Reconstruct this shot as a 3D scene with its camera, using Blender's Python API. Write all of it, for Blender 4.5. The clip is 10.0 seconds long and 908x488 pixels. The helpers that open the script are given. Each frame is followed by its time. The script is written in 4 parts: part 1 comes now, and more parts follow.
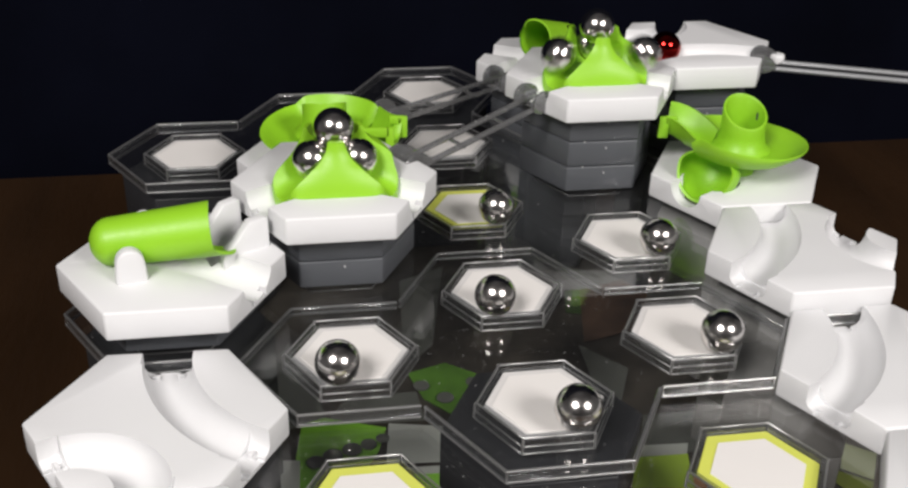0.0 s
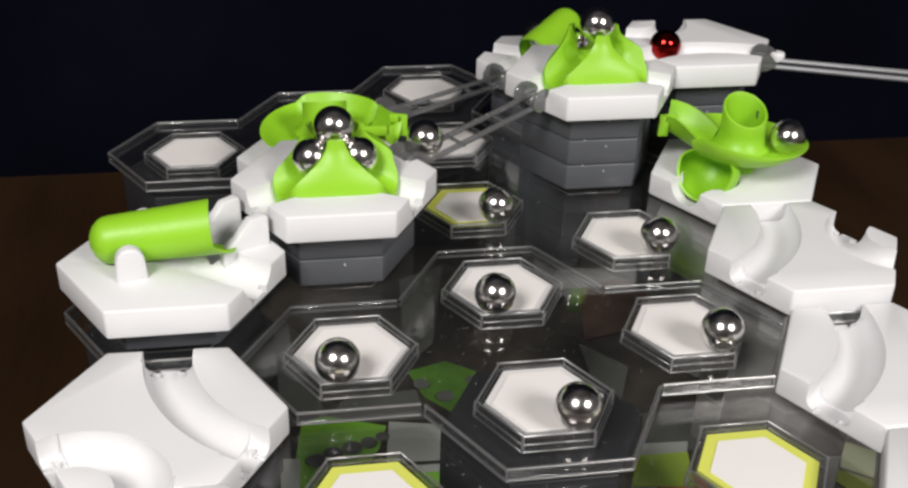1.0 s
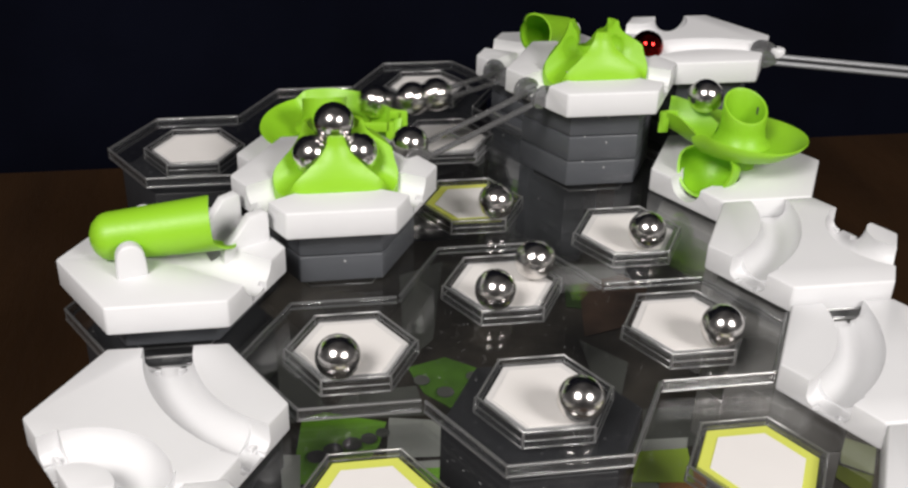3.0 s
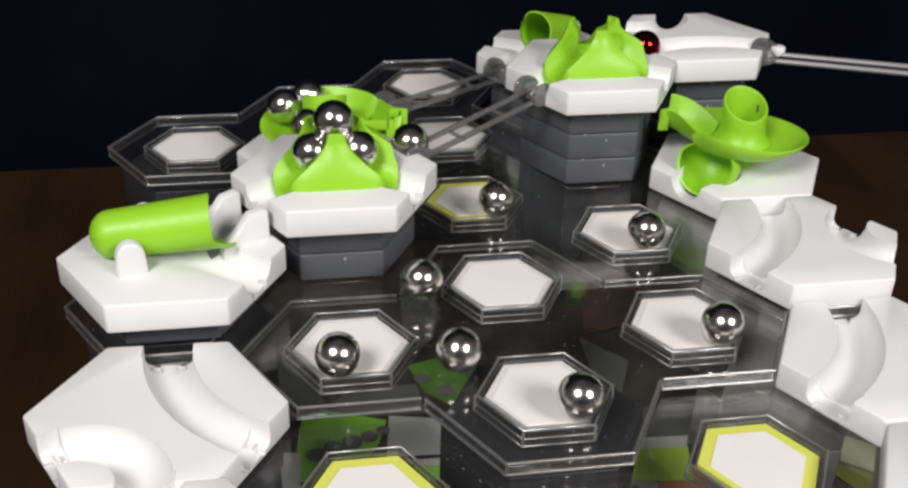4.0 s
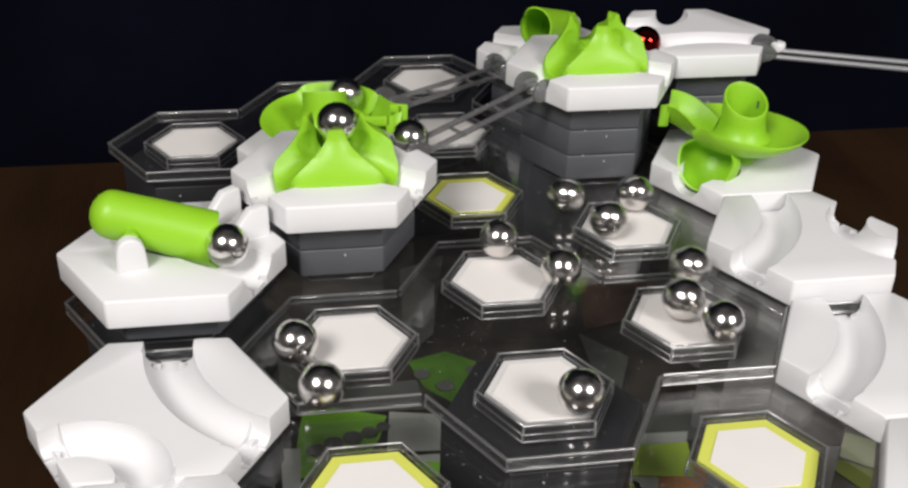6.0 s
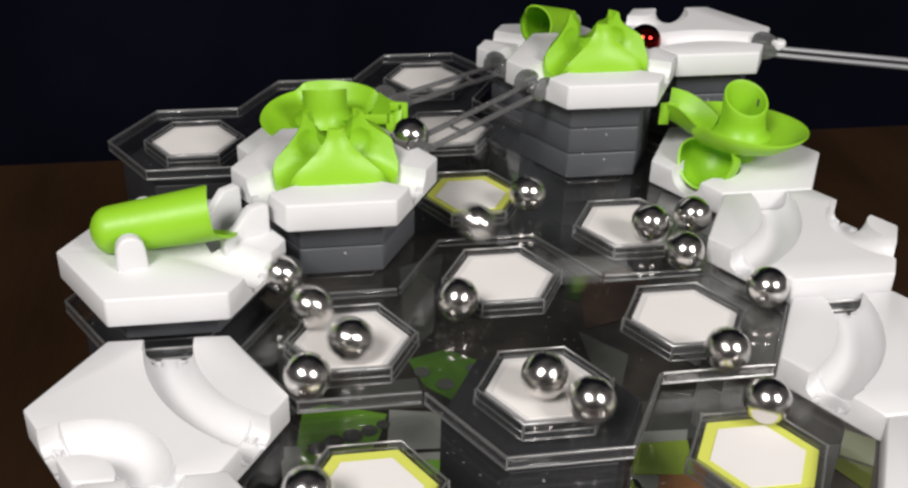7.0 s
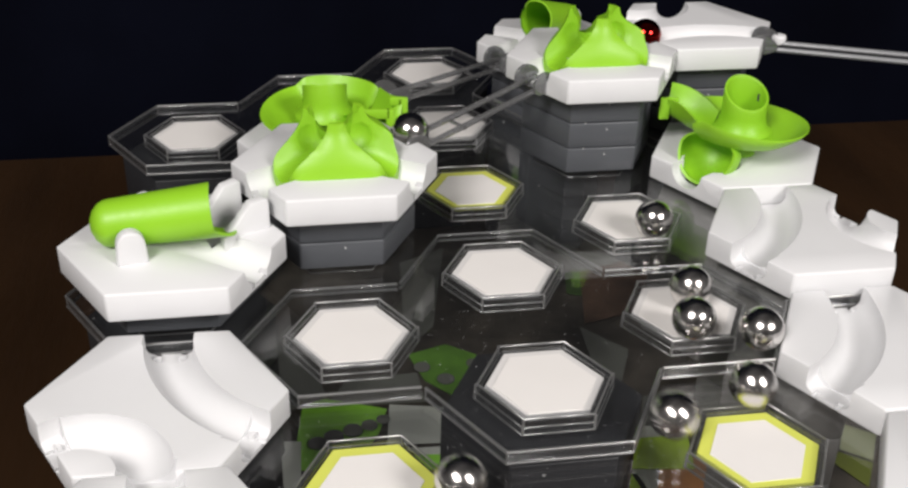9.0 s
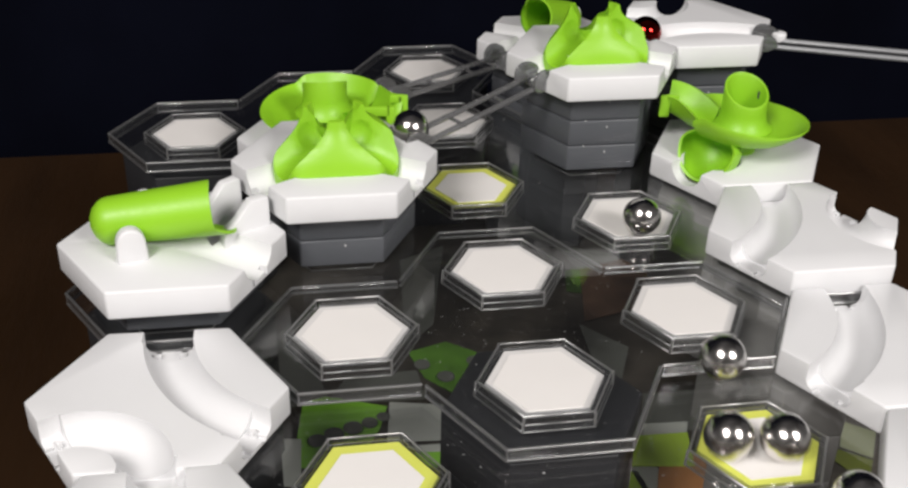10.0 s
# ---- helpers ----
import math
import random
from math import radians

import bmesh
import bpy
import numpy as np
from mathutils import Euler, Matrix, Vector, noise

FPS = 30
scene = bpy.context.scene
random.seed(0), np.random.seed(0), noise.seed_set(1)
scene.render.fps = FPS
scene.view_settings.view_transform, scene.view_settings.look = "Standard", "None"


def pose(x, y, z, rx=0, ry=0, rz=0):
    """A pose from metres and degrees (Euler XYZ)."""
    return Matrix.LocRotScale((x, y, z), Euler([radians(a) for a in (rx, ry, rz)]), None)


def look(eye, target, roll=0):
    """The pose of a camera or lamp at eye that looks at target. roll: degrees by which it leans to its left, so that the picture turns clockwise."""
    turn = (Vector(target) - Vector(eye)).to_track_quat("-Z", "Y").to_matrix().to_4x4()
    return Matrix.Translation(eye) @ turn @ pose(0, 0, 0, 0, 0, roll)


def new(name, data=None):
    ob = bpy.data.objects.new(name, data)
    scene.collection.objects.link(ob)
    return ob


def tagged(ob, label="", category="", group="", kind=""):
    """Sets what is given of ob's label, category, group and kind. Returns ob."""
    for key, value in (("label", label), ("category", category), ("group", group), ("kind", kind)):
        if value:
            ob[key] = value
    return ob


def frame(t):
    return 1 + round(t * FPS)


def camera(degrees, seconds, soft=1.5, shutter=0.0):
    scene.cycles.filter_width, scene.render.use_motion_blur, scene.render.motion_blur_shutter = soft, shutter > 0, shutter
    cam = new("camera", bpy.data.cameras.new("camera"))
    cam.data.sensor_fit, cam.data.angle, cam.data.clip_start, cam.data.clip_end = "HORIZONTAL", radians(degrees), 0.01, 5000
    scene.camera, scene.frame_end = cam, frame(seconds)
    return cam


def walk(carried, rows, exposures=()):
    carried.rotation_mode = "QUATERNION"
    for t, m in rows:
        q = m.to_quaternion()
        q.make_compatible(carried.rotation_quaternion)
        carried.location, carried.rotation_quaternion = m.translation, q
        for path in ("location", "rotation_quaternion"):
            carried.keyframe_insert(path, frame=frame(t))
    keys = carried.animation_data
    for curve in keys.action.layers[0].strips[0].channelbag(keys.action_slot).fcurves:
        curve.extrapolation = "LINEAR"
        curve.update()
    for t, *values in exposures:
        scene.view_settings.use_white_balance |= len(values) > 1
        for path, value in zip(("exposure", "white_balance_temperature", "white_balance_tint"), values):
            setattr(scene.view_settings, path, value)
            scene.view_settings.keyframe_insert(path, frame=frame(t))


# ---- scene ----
cam = camera(45.26, 10.0, soft=2.5, shutter=0.9)
EYE = (-0.0697, -0.2986, 0.1868)


def aim(t_pitch):
    """The tripod head: heading 10.1 degrees to the right, a small roll, and a slowly sinking pitch."""
    yaw, pitch = radians(10.10), radians(t_pitch)
    way = Vector((math.sin(yaw) * math.cos(pitch), math.cos(yaw) * math.cos(pitch), math.sin(pitch)))
    return look(EYE, Vector(EYE) + way, CAM_ROLL)


CAM_ROLL = 1.70
PITCH = [(0, -28.99), (0.5, -29.03), (1, -29.08), (1.5, -29.12), (2, -29.17), (2.5, -29.22), (3.2, -29.30), (4, -29.38), (4.5, -29.43),
         (5, -29.48), (5.5, -29.54), (6.2, -29.61), (7, -29.69), (7.5, -29.77), (8, -29.83), (8.5, -29.89), (9, -29.96),
         (9.5, -30.03), (10, -30.09)]
walk(cam, [(t, aim(a)) for t, a in PITCH])

# ---- light: a dark room with two small lamps, either side of the camera ----
world = bpy.data.worlds.new("dark_room")
scene.world = world
world.use_nodes = True
world.node_tree.nodes["Background"].inputs["Color"].default_value = (0.9, 0.95, 1.0, 1)
world.node_tree.nodes["Background"].inputs["Strength"].default_value = 0.085


def lamp(name, eye, target, watts, size, colour):
    data = bpy.data.lights.new(name, "AREA")
    data.shape, data.size, data.energy, data.color = "DISK", size, watts, colour
    ob = new(name, data)
    ob.matrix_world = look(eye, target)
    return ob


lamp("desk_lamp_key", (-0.602, -0.74, 0.938), (0, 0.03, 0), 15.7, 0.44, (1.0, 0.95, 0.92))
lamp("desk_lamp_second", (0.552, -0.824, 0.70), (0.02, 0.03, 0), 10.2, 0.38, (1.0, 0.95, 0.92))


# ---- materials ----
def material(name, base, rough=0.4, metal=0.0, grain=600.0, vary=0.06, bump=0.03, blotch=30.0, spec=0.5, coat=0.0, specks=False):
    m = bpy.data.materials.new(name)
    m.use_nodes = True
    nt = m.node_tree
    b = nt.nodes["Principled BSDF"]
    b.inputs["Metallic"].default_value = metal
    b.inputs["Specular IOR Level"].default_value = spec
    b.inputs["Coat Weight"].default_value = coat
    tc = nt.nodes.new("ShaderNodeTexCoord")
    big = nt.nodes.new("ShaderNodeTexNoise")
    big.inputs["Scale"].default_value = blotch
    big.inputs["Detail"].default_value = 4
    fine = nt.nodes.new("ShaderNodeTexNoise")
    fine.inputs["Scale"].default_value = grain
    fine.inputs["Detail"].default_value = 3
    nt.links.new(tc.outputs["Object"], big.inputs["Vector"])
    nt.links.new(tc.outputs["Object"], fine.inputs["Vector"])
    ramp = nt.nodes.new("ShaderNodeMapRange")
    ramp.inputs["From Min"].default_value, ramp.inputs["From Max"].default_value = 0.3, 0.7
    ramp.inputs["To Min"].default_value, ramp.inputs["To Max"].default_value = 1 - vary, 1 + vary
    nt.links.new(big.outputs["Fac"], ramp.inputs["Value"])
    mul = nt.nodes.new("ShaderNodeVectorMath")
    mul.operation = "SCALE"
    mul.inputs[0].default_value = base
    nt.links.new(ramp.outputs["Result"], mul.inputs["Scale"])
    colour = mul.outputs["Vector"]
    if specks:
        dust = nt.nodes.new("ShaderNodeTexNoise")
        dust.inputs["Scale"].default_value, dust.inputs["Detail"].default_value = 420, 1
        nt.links.new(tc.outputs["Object"], dust.inputs["Vector"])
        step = nt.nodes.new("ShaderNodeMapRange")
        step.inputs["From Min"].default_value, step.inputs["From Max"].default_value = 0.775, 0.80
        nt.links.new(dust.outputs["Fac"], step.inputs["Value"])
        blend = nt.nodes.new("ShaderNodeMix")
        blend.data_type = "RGBA"
        blend.inputs[7].default_value = (0.5, 0.5, 0.5, 1)
        nt.links.new(step.outputs["Result"], blend.inputs["Factor"])
        nt.links.new(colour, blend.inputs[6])
        colour = blend.outputs[2]
    nt.links.new(colour, b.inputs["Base Color"])
    rr = nt.nodes.new("ShaderNodeMapRange")
    rr.inputs["To Min"].default_value, rr.inputs["To Max"].default_value = rough * 0.8, min(1, rough * 1.2)
    nt.links.new(fine.outputs["Fac"], rr.inputs["Value"])
    nt.links.new(rr.outputs["Result"], b.inputs["Roughness"])
    bp = nt.nodes.new("ShaderNodeBump")
    bp.inputs["Strength"].default_value = bump
    bp.inputs["Distance"].default_value = 0.001
    nt.links.new(fine.outputs["Fac"], bp.inputs["Height"])
    nt.links.new(bp.outputs["Normal"], b.inputs["Normal"])
    return m


def clear_material(name, tint, ior, rough, dust, haze):
    """Thin clear plastic: lets light through, mirrors at a slant, with an even pale haze and a little dust."""
    m = bpy.data.materials.new(name)
    m.use_nodes = True
    nt = m.node_tree
    out = nt.nodes["Material Output"]
    nt.nodes.remove(nt.nodes["Principled BSDF"])
    tr = nt.nodes.new("ShaderNodeBsdfTransparent")
    tr.inputs["Color"].default_value = (*tint, 1)
    gl = nt.nodes.new("ShaderNodeBsdfGlossy")
    gl.inputs["Roughness"].default_value = rough
    # the gloss grows at a slant
    lw = nt.nodes.new("ShaderNodeLayerWeight")
    lw.inputs["Blend"].default_value = 0.5
    pw = nt.nodes.new("ShaderNodeMath")
    pw.operation = "POWER"
    pw.inputs[1].default_value = 4.0
    nt.links.new(lw.outputs["Facing"], pw.inputs[0])
    fr = nt.nodes.new("ShaderNodeMapRange")
    fr.inputs["To Min"].default_value, fr.inputs["To Max"].default_value = ((ior - 1) / (ior + 1)) ** 2, 0.9
    nt.links.new(pw.outputs["Value"], fr.inputs["Value"])
    mix = nt.nodes.new("ShaderNodeMixShader")
    nt.links.new(fr.outputs["Result"], mix.inputs["Fac"])
    nt.links.new(tr.outputs["BSDF"], mix.inputs[1])
    nt.links.new(gl.outputs["BSDF"], mix.inputs[2])
    tc = nt.nodes.new("ShaderNodeTexCoord")
    nz = nt.nodes.new("ShaderNodeTexNoise")
    nz.inputs["Scale"].default_value, nz.inputs["Detail"].default_value = 900, 2
    nt.links.new(tc.outputs["Object"], nz.inputs["Vector"])
    sp = nt.nodes.new("ShaderNodeMapRange")
    sp.inputs["From Min"].default_value, sp.inputs["From Max"].default_value = 0.70, 0.77
    sp.inputs["To Min"].default_value, sp.inputs["To Max"].default_value = haze, dust
    nt.links.new(nz.outputs["Fac"], sp.inputs["Value"])
    df = nt.nodes.new("ShaderNodeBsdfDiffuse")
    df.inputs["Color"].default_value = (0.6, 0.6, 0.6, 1)
    mix2 = nt.nodes.new("ShaderNodeMixShader")
    nt.links.new(sp.outputs["Result"], mix2.inputs["Fac"])
    nt.links.new(mix.outputs["Shader"], mix2.inputs[1])
    nt.links.new(df.outputs["BSDF"], mix2.inputs[2])
    nt.links.new(mix2.outputs["Shader"], out.inputs["Surface"])
    return m


WHITE = material("white_plastic", (0.715, 0.72, 0.73), 0.45, grain=900, vary=0.02, bump=0.02)
GREEN = material("lime_plastic", (0.26, 0.55, 0.020), 0.44, grain=700, vary=0.04, bump=0.015)
CHARCOAL = material("charcoal_plastic", (0.022, 0.023, 0.026), 0.5, grain=900, vary=0.1, bump=0.03, specks=True)
GREY = material("dark_grey_plastic", (0.073, 0.078, 0.087), 0.42, grain=900, vary=0.08, bump=0.03, specks=True)
STEEL = material("polished_steel", (0.74, 0.72, 0.70), 0.19, 1.0, grain=300, vary=0.03, bump=0.0)
RED = material("red_steel", (0.30, 0.012, 0.010), 0.10, 1.0, grain=300, vary=0.05, bump=0.0)
PAPER = material("white_card", (0.74, 0.72, 0.70), 0.7, grain=1500, vary=0.02, bump=0.03)
PAPER_EDGE = material("grey_card_border_reflection", (0.62, 0.61, 0.60), 0.7, grain=1500, vary=0.02, bump=0.03)
YELLOW = material("yellow_green_card", (0.60, 0.64, 0.11), 0.65, grain=1500, vary=0.03, bump=0.03)
BOARD = material("charcoal_printed_card", (0.050, 0.043, 0.034), 0.6, grain=900, vary=0.5, bump=0.05, blotch=70)
PRINT_OLIVE = material("olive_print", (0.10, 0.24, 0.025), 0.6, grain=900, vary=0.35, bump=0.02, blotch=60)
PRINT_GREEN = material("green_print", (0.28, 0.64, 0.06), 0.6, grain=900, vary=0.15, bump=0.02)
PRINT_LIME = material("lime_print", (0.54, 0.78, 0.08), 0.6, grain=900, vary=0.12, bump=0.02)
PRINT_GREY = material("grey_print", (0.58, 0.60, 0.55), 0.6, grain=900, vary=0.12, bump=0.02)
PRINT_SAGE = material("sage_print", (0.28, 0.31, 0.17), 0.6, grain=900, vary=0.12, bump=0.02)
PRINT_KHAKI = material("khaki_print", (0.15, 0.18, 0.03), 0.6, grain=900, vary=0.2, bump=0.02)
PRINT_MOSS = material("moss_print", (0.055, 0.11, 0.025), 0.6, grain=900, vary=0.3, bump=0.02)
PRINT_UMBER = material("umber_print", (0.085, 0.050, 0.032), 0.6, grain=900, vary=0.4, bump=0.02, blotch=60)
PRINT_BROWN = material("brown_print", (0.55, 0.25, 0.09), 0.6, grain=900, vary=0.15, bump=0.02)
CLEAR = clear_material("clear_plastic", (0.97, 0.975, 0.975), 1.6, 0.03, 0.30, 0.005)
CLEAR_EDGE = clear_material("clear_plastic_edge", (0.84, 0.85, 0.86), 1.9, 0.08, 0.3, 0.022)
# edge glints put into the colour: strong gloss plus a pale haze
CLEAR_LINE = clear_material("plastic_edge_glint", (0.88, 0.89, 0.89), 4.6, 0.30, 0.5, 0.075)
# block grey, lightened to hold the white tiles' reflection in the plate
MID_GREY = material("grey_plastic_tile_reflection", (0.27, 0.265, 0.255), 0.5, grain=900, vary=0.1, bump=0.03)
RAIL = clear_material("smoky_clear_plastic", (0.40, 0.41, 0.43), 2.4, 0.14, 0.5, 0.13)
CLOTH = material("navy_cloth", (0.0018, 0.0022, 0.0053), 1.0, grain=1500, vary=0.35, bump=0.3, blotch=9, spec=0.03)


def wood_material():
    m = material("dark_stained_wood", (0.029, 0.0132, 0.0045), 0.6, grain=400, vary=0.3, bump=0.08, blotch=14, spec=0.22)
    nt = m.node_tree
    mp = nt.nodes.new("ShaderNodeMapping")
    mp.inputs["Scale"].default_value = (2.0, 0.25, 1.0)
    tc = next(n for n in nt.nodes if n.bl_idname == "ShaderNodeTexCoord")
    nt.links.new(tc.outputs["Object"], mp.inputs["Vector"])
    for n in nt.nodes:
        if n.bl_idname == "ShaderNodeTexNoise":
            nt.links.new(mp.outputs["Vector"], n.inputs["Vector"])
    return m


WOOD = wood_material()

# ---- the hexagon grid on which everything stands ----
P = 0.06
W = P * math.sqrt(3) / 2
CORNER = P / math.sqrt(3)
TILE_R, TILE_H = 0.0343, 0.0094
BALL_R = 0.0066
PAD = 0.0015
LOW = -0.005
TABLE = -0.072


def cell(c, r):
    return c * W, r * P


def hexagon(radius, z, cx=0.0, cy=0.0, turn=0.0):
    return [Vector((cx + radius * math.cos(radians(60 * k + turn)), cy + radius * math.sin(radians(60 * k + turn)), z)) for k in range(6)]


def smooth(bm, angle=42):
    for f in bm.faces:
        f.smooth = True
    for e in bm.edges:
        e.smooth = len(e.link_faces) == 2 and e.calc_face_angle(0) < radians(angle)


def part(name, bm, mat, parent=None, label="", at=None):
    smooth(bm)
    me = bpy.data.meshes.new(name)
    bm.to_mesh(me)
    bm.free()
    me.materials.append(mat)
    ob = new(name, me)
    if parent:
        ob.parent = parent
    if at is not None:
        ob.matrix_basis = at
    if label:
        tagged(ob, label)
    return ob


def thing(name, m, label, category, group="", kind=""):
    ob = new(name)
    ob.matrix_basis = m
    return tagged(ob, label, category, group, kind)


def prism(points, z0, z1, bevel=0.0, segments=2):
    bm = bmesh.new()
    low = [bm.verts.new((p.x, p.y, z0)) for p in points]
    high = [bm.verts.new((p.x, p.y, z1)) for p in points]
    n = len(points)
    bm.faces.new(high)
    bm.faces.new(low[::-1])
    for i in range(n):
        bm.faces.new((low[i], low[(i + 1) % n], high[(i + 1) % n], high[i]))
    bmesh.ops.recalc_face_normals(bm, faces=bm.faces)
    if bevel:
        bmesh.ops.bevel(bm, geom=bm.edges[:], offset=bevel, segments=segments, affect="EDGES", profile=0.5)
    return bm


def lathe(profile, steps=48, a0=0.0, a1=360.0):
    """A solid turned from a closed profile of (radius, z)."""
    bm = bmesh.new()
    whole = abs(a1 - a0 - 360) < 1e-6
    rings = []
    for i in range(steps if whole else steps + 1):
        a = radians(a0 + (a1 - a0) * i / steps)
        rings.append([bm.verts.new((r * math.cos(a), r * math.sin(a), z)) for r, z in profile])
    n = len(profile)
    count = len(rings)
    for i in range(count if whole else count - 1):
        A, B = rings[i], rings[(i + 1) % count]
        for j in range(n):
            bm.faces.new((A[j], B[j], B[(j + 1) % n], A[(j + 1) % n]))
    if not whole:
        bm.faces.new(rings[0])
        bm.faces.new(rings[-1][::-1])
    bmesh.ops.remove_doubles(bm, verts=bm.verts[:], dist=1e-6)
    bmesh.ops.recalc_face_normals(bm, faces=bm.faces)
    return bm


def sweep(path, section, ups=None):
    """A solid along a path; section is a closed list of (sideways, up)."""
    bm = bmesh.new()
    rings = []
    for i, q in enumerate(path):
        a, b = path[max(0, i - 1)], path[min(len(path) - 1, i + 1)]
        fwd = (b - a).normalized()
        up0 = ups[i] if ups else Vector((0, 0, 1))
        side = fwd.cross(up0).normalized()
        up = side.cross(fwd)
        rings.append([bm.verts.new(q + side * s + up * u) for s, u in section])
    n = len(section)
    for A, B in zip(rings, rings[1:]):
        for j in range(n):
            bm.faces.new((A[j], A[(j + 1) % n], B[(j + 1) % n], B[j]))
    bm.faces.new(rings[0][::-1])
    bm.faces.new(rings[-1])
    bmesh.ops.recalc_face_normals(bm, faces=bm.faces)
    return bm


def box(x0, x1, y0, y1, z0, z1, bevel=0.0005):
    return prism([Vector((x0, y0, 0)), Vector((x1, y0, 0)), Vector((x1, y1, 0)), Vector((x0, y1, 0))], z0, z1, bevel)


def join(*parts):
    bm = bmesh.new()
    for b in parts:
        me = bpy.data.meshes.new("join")
        b.to_mesh(me)
        bm.from_mesh(me)
        bpy.data.meshes.remove(me)
        b.free()
    return bm


def moved(bm, m):
    bm.transform(m)
    return bm


def cut(body, cutters):
    """body minus the cutters, as a bmesh."""
    me = bpy.data.meshes.new("body")
    body.to_mesh(me)
    body.free()
    ob = new("body", me)
    extra = []
    for c in cutters:
        cm = bpy.data.meshes.new("cutter")
        c.to_mesh(cm)
        c.free()
        co = new("cutter", cm)
        extra.append(co)
        mod = ob.modifiers.new("cut", "BOOLEAN")
        mod.object, mod.operation, mod.solver = co, "DIFFERENCE", "EXACT"
    deps = bpy.context.evaluated_depsgraph_get()
    deps.update()
    got = bpy.data.meshes.new_from_object(ob.evaluated_get(deps))
    bm = bmesh.new()
    bm.from_mesh(got)
    for o in (ob, *extra):
        bpy.data.objects.remove(o)
    return bm


def bezier(a, b, c, e, n=18):
    out = []
    for i in range(n + 1):
        t = i / n
        out.append(a * (1 - t) ** 3 + b * 3 * t * (1 - t) ** 2 + c * 3 * t * t * (1 - t) + e * t ** 3)
    return out


# ---- tables, cloth and base board ----
def build_setting():
    bm = box(-0.7, 0.7, -0.75, 0.262, TABLE - 0.03, TABLE, 0.002)
    table = tagged(part("table_top", bm, WOOD), "dark brown stained wooden table top under the track", "table", kind="structure")
    for x in (-0.64, 0.64):
        for y in (-0.69, 0.20):
            part("leg", box(x - 0.03, x + 0.03, y - 0.03, y + 0.03, TABLE - 0.76, TABLE - 0.031, 0.003), WOOD, table)
    # the cloth falls in soft folds behind the table
    bm = bmesh.new()
    rows = []
    for i in range(121):
        x = -1.2 + 2.4 * i / 120
        col = []
        for j in range(41):
            z = -0.8 + 1.9 * j / 40
            y = 0.285 + 0.10 * max(0, z + 0.05) ** 1.5
            y += 0.020 * noise.noise(Vector((x * 5, z * 1.4, 0.3))) + 0.006 * noise.noise(Vector((x * 13 + z * 9, z * 6, 2.0)))
            y += 0.012 * math.sin(17 * z + 3 * noise.noise(Vector((x * 2.0, z * 2, 5))))
            col.append(bm.verts.new((x, y, z)))
        rows.append(col)
    for A, B in zip(rows, rows[1:]):
        for j in range(40):
            bm.faces.new((A[j], B[j], B[j + 1], A[j + 1]))
    cloth = part("backdrop", bm, CLOTH)
    tagged(cloth, "dark navy cloth hanging in soft folds behind the table", "cloth", kind="structure")
    # unseen room shell, added so that lamp light bounces back as fill
    low, high = TABLE - 0.76, 1.7
    tagged(part("floor", box(-1.8, 1.8, -2.0, 1.2, low - 0.05, low), ROOM), "unseen room floor added under the table", "floor", kind="structure")
    tagged(part("ceiling", box(-1.8, 1.8, -2.0, 1.2, high, high + 0.05), ROOM), "unseen room ceiling added to bounce light", "ceiling", kind="structure")
    for name, x0, x1, y0, y1 in (("wall_west", -1.85, -1.8, -2.0, 1.2), ("wall_east", 1.8, 1.85, -2.0, 1.2),
                                 ("wall_south", -1.85, 1.85, -2.05, -2.0), ("wall_north", -1.85, 1.85, 1.2, 1.25)):
        tagged(part(name, box(x0, x1, y0, y1, low, high), ROOM), "unseen room wall added to bounce light", "wall", kind="structure")


ROOM = material("room_bounce_grey", (0.35, 0.35, 0.36), 0.8, grain=50, vary=0.1, bump=0.1, blotch=2)
build_setting()


def flat(points, z, h=0.0004):
    return prism([Vector((x, y, 0)) for x, y in points], z, z + h)


def build_board():
    z = TABLE
    top = z + 0.003
    board = thing("base_board", pose(0, 0, 0), "charcoal cardboard base board printed with green, grey and brown shapes", "board")
    part("card", prism(hexagon(0.165, 0, 0.03, 0.02), z, top, 0.0006), BOARD, board)
    return board, top


BASE, BASE_TOP = build_board()


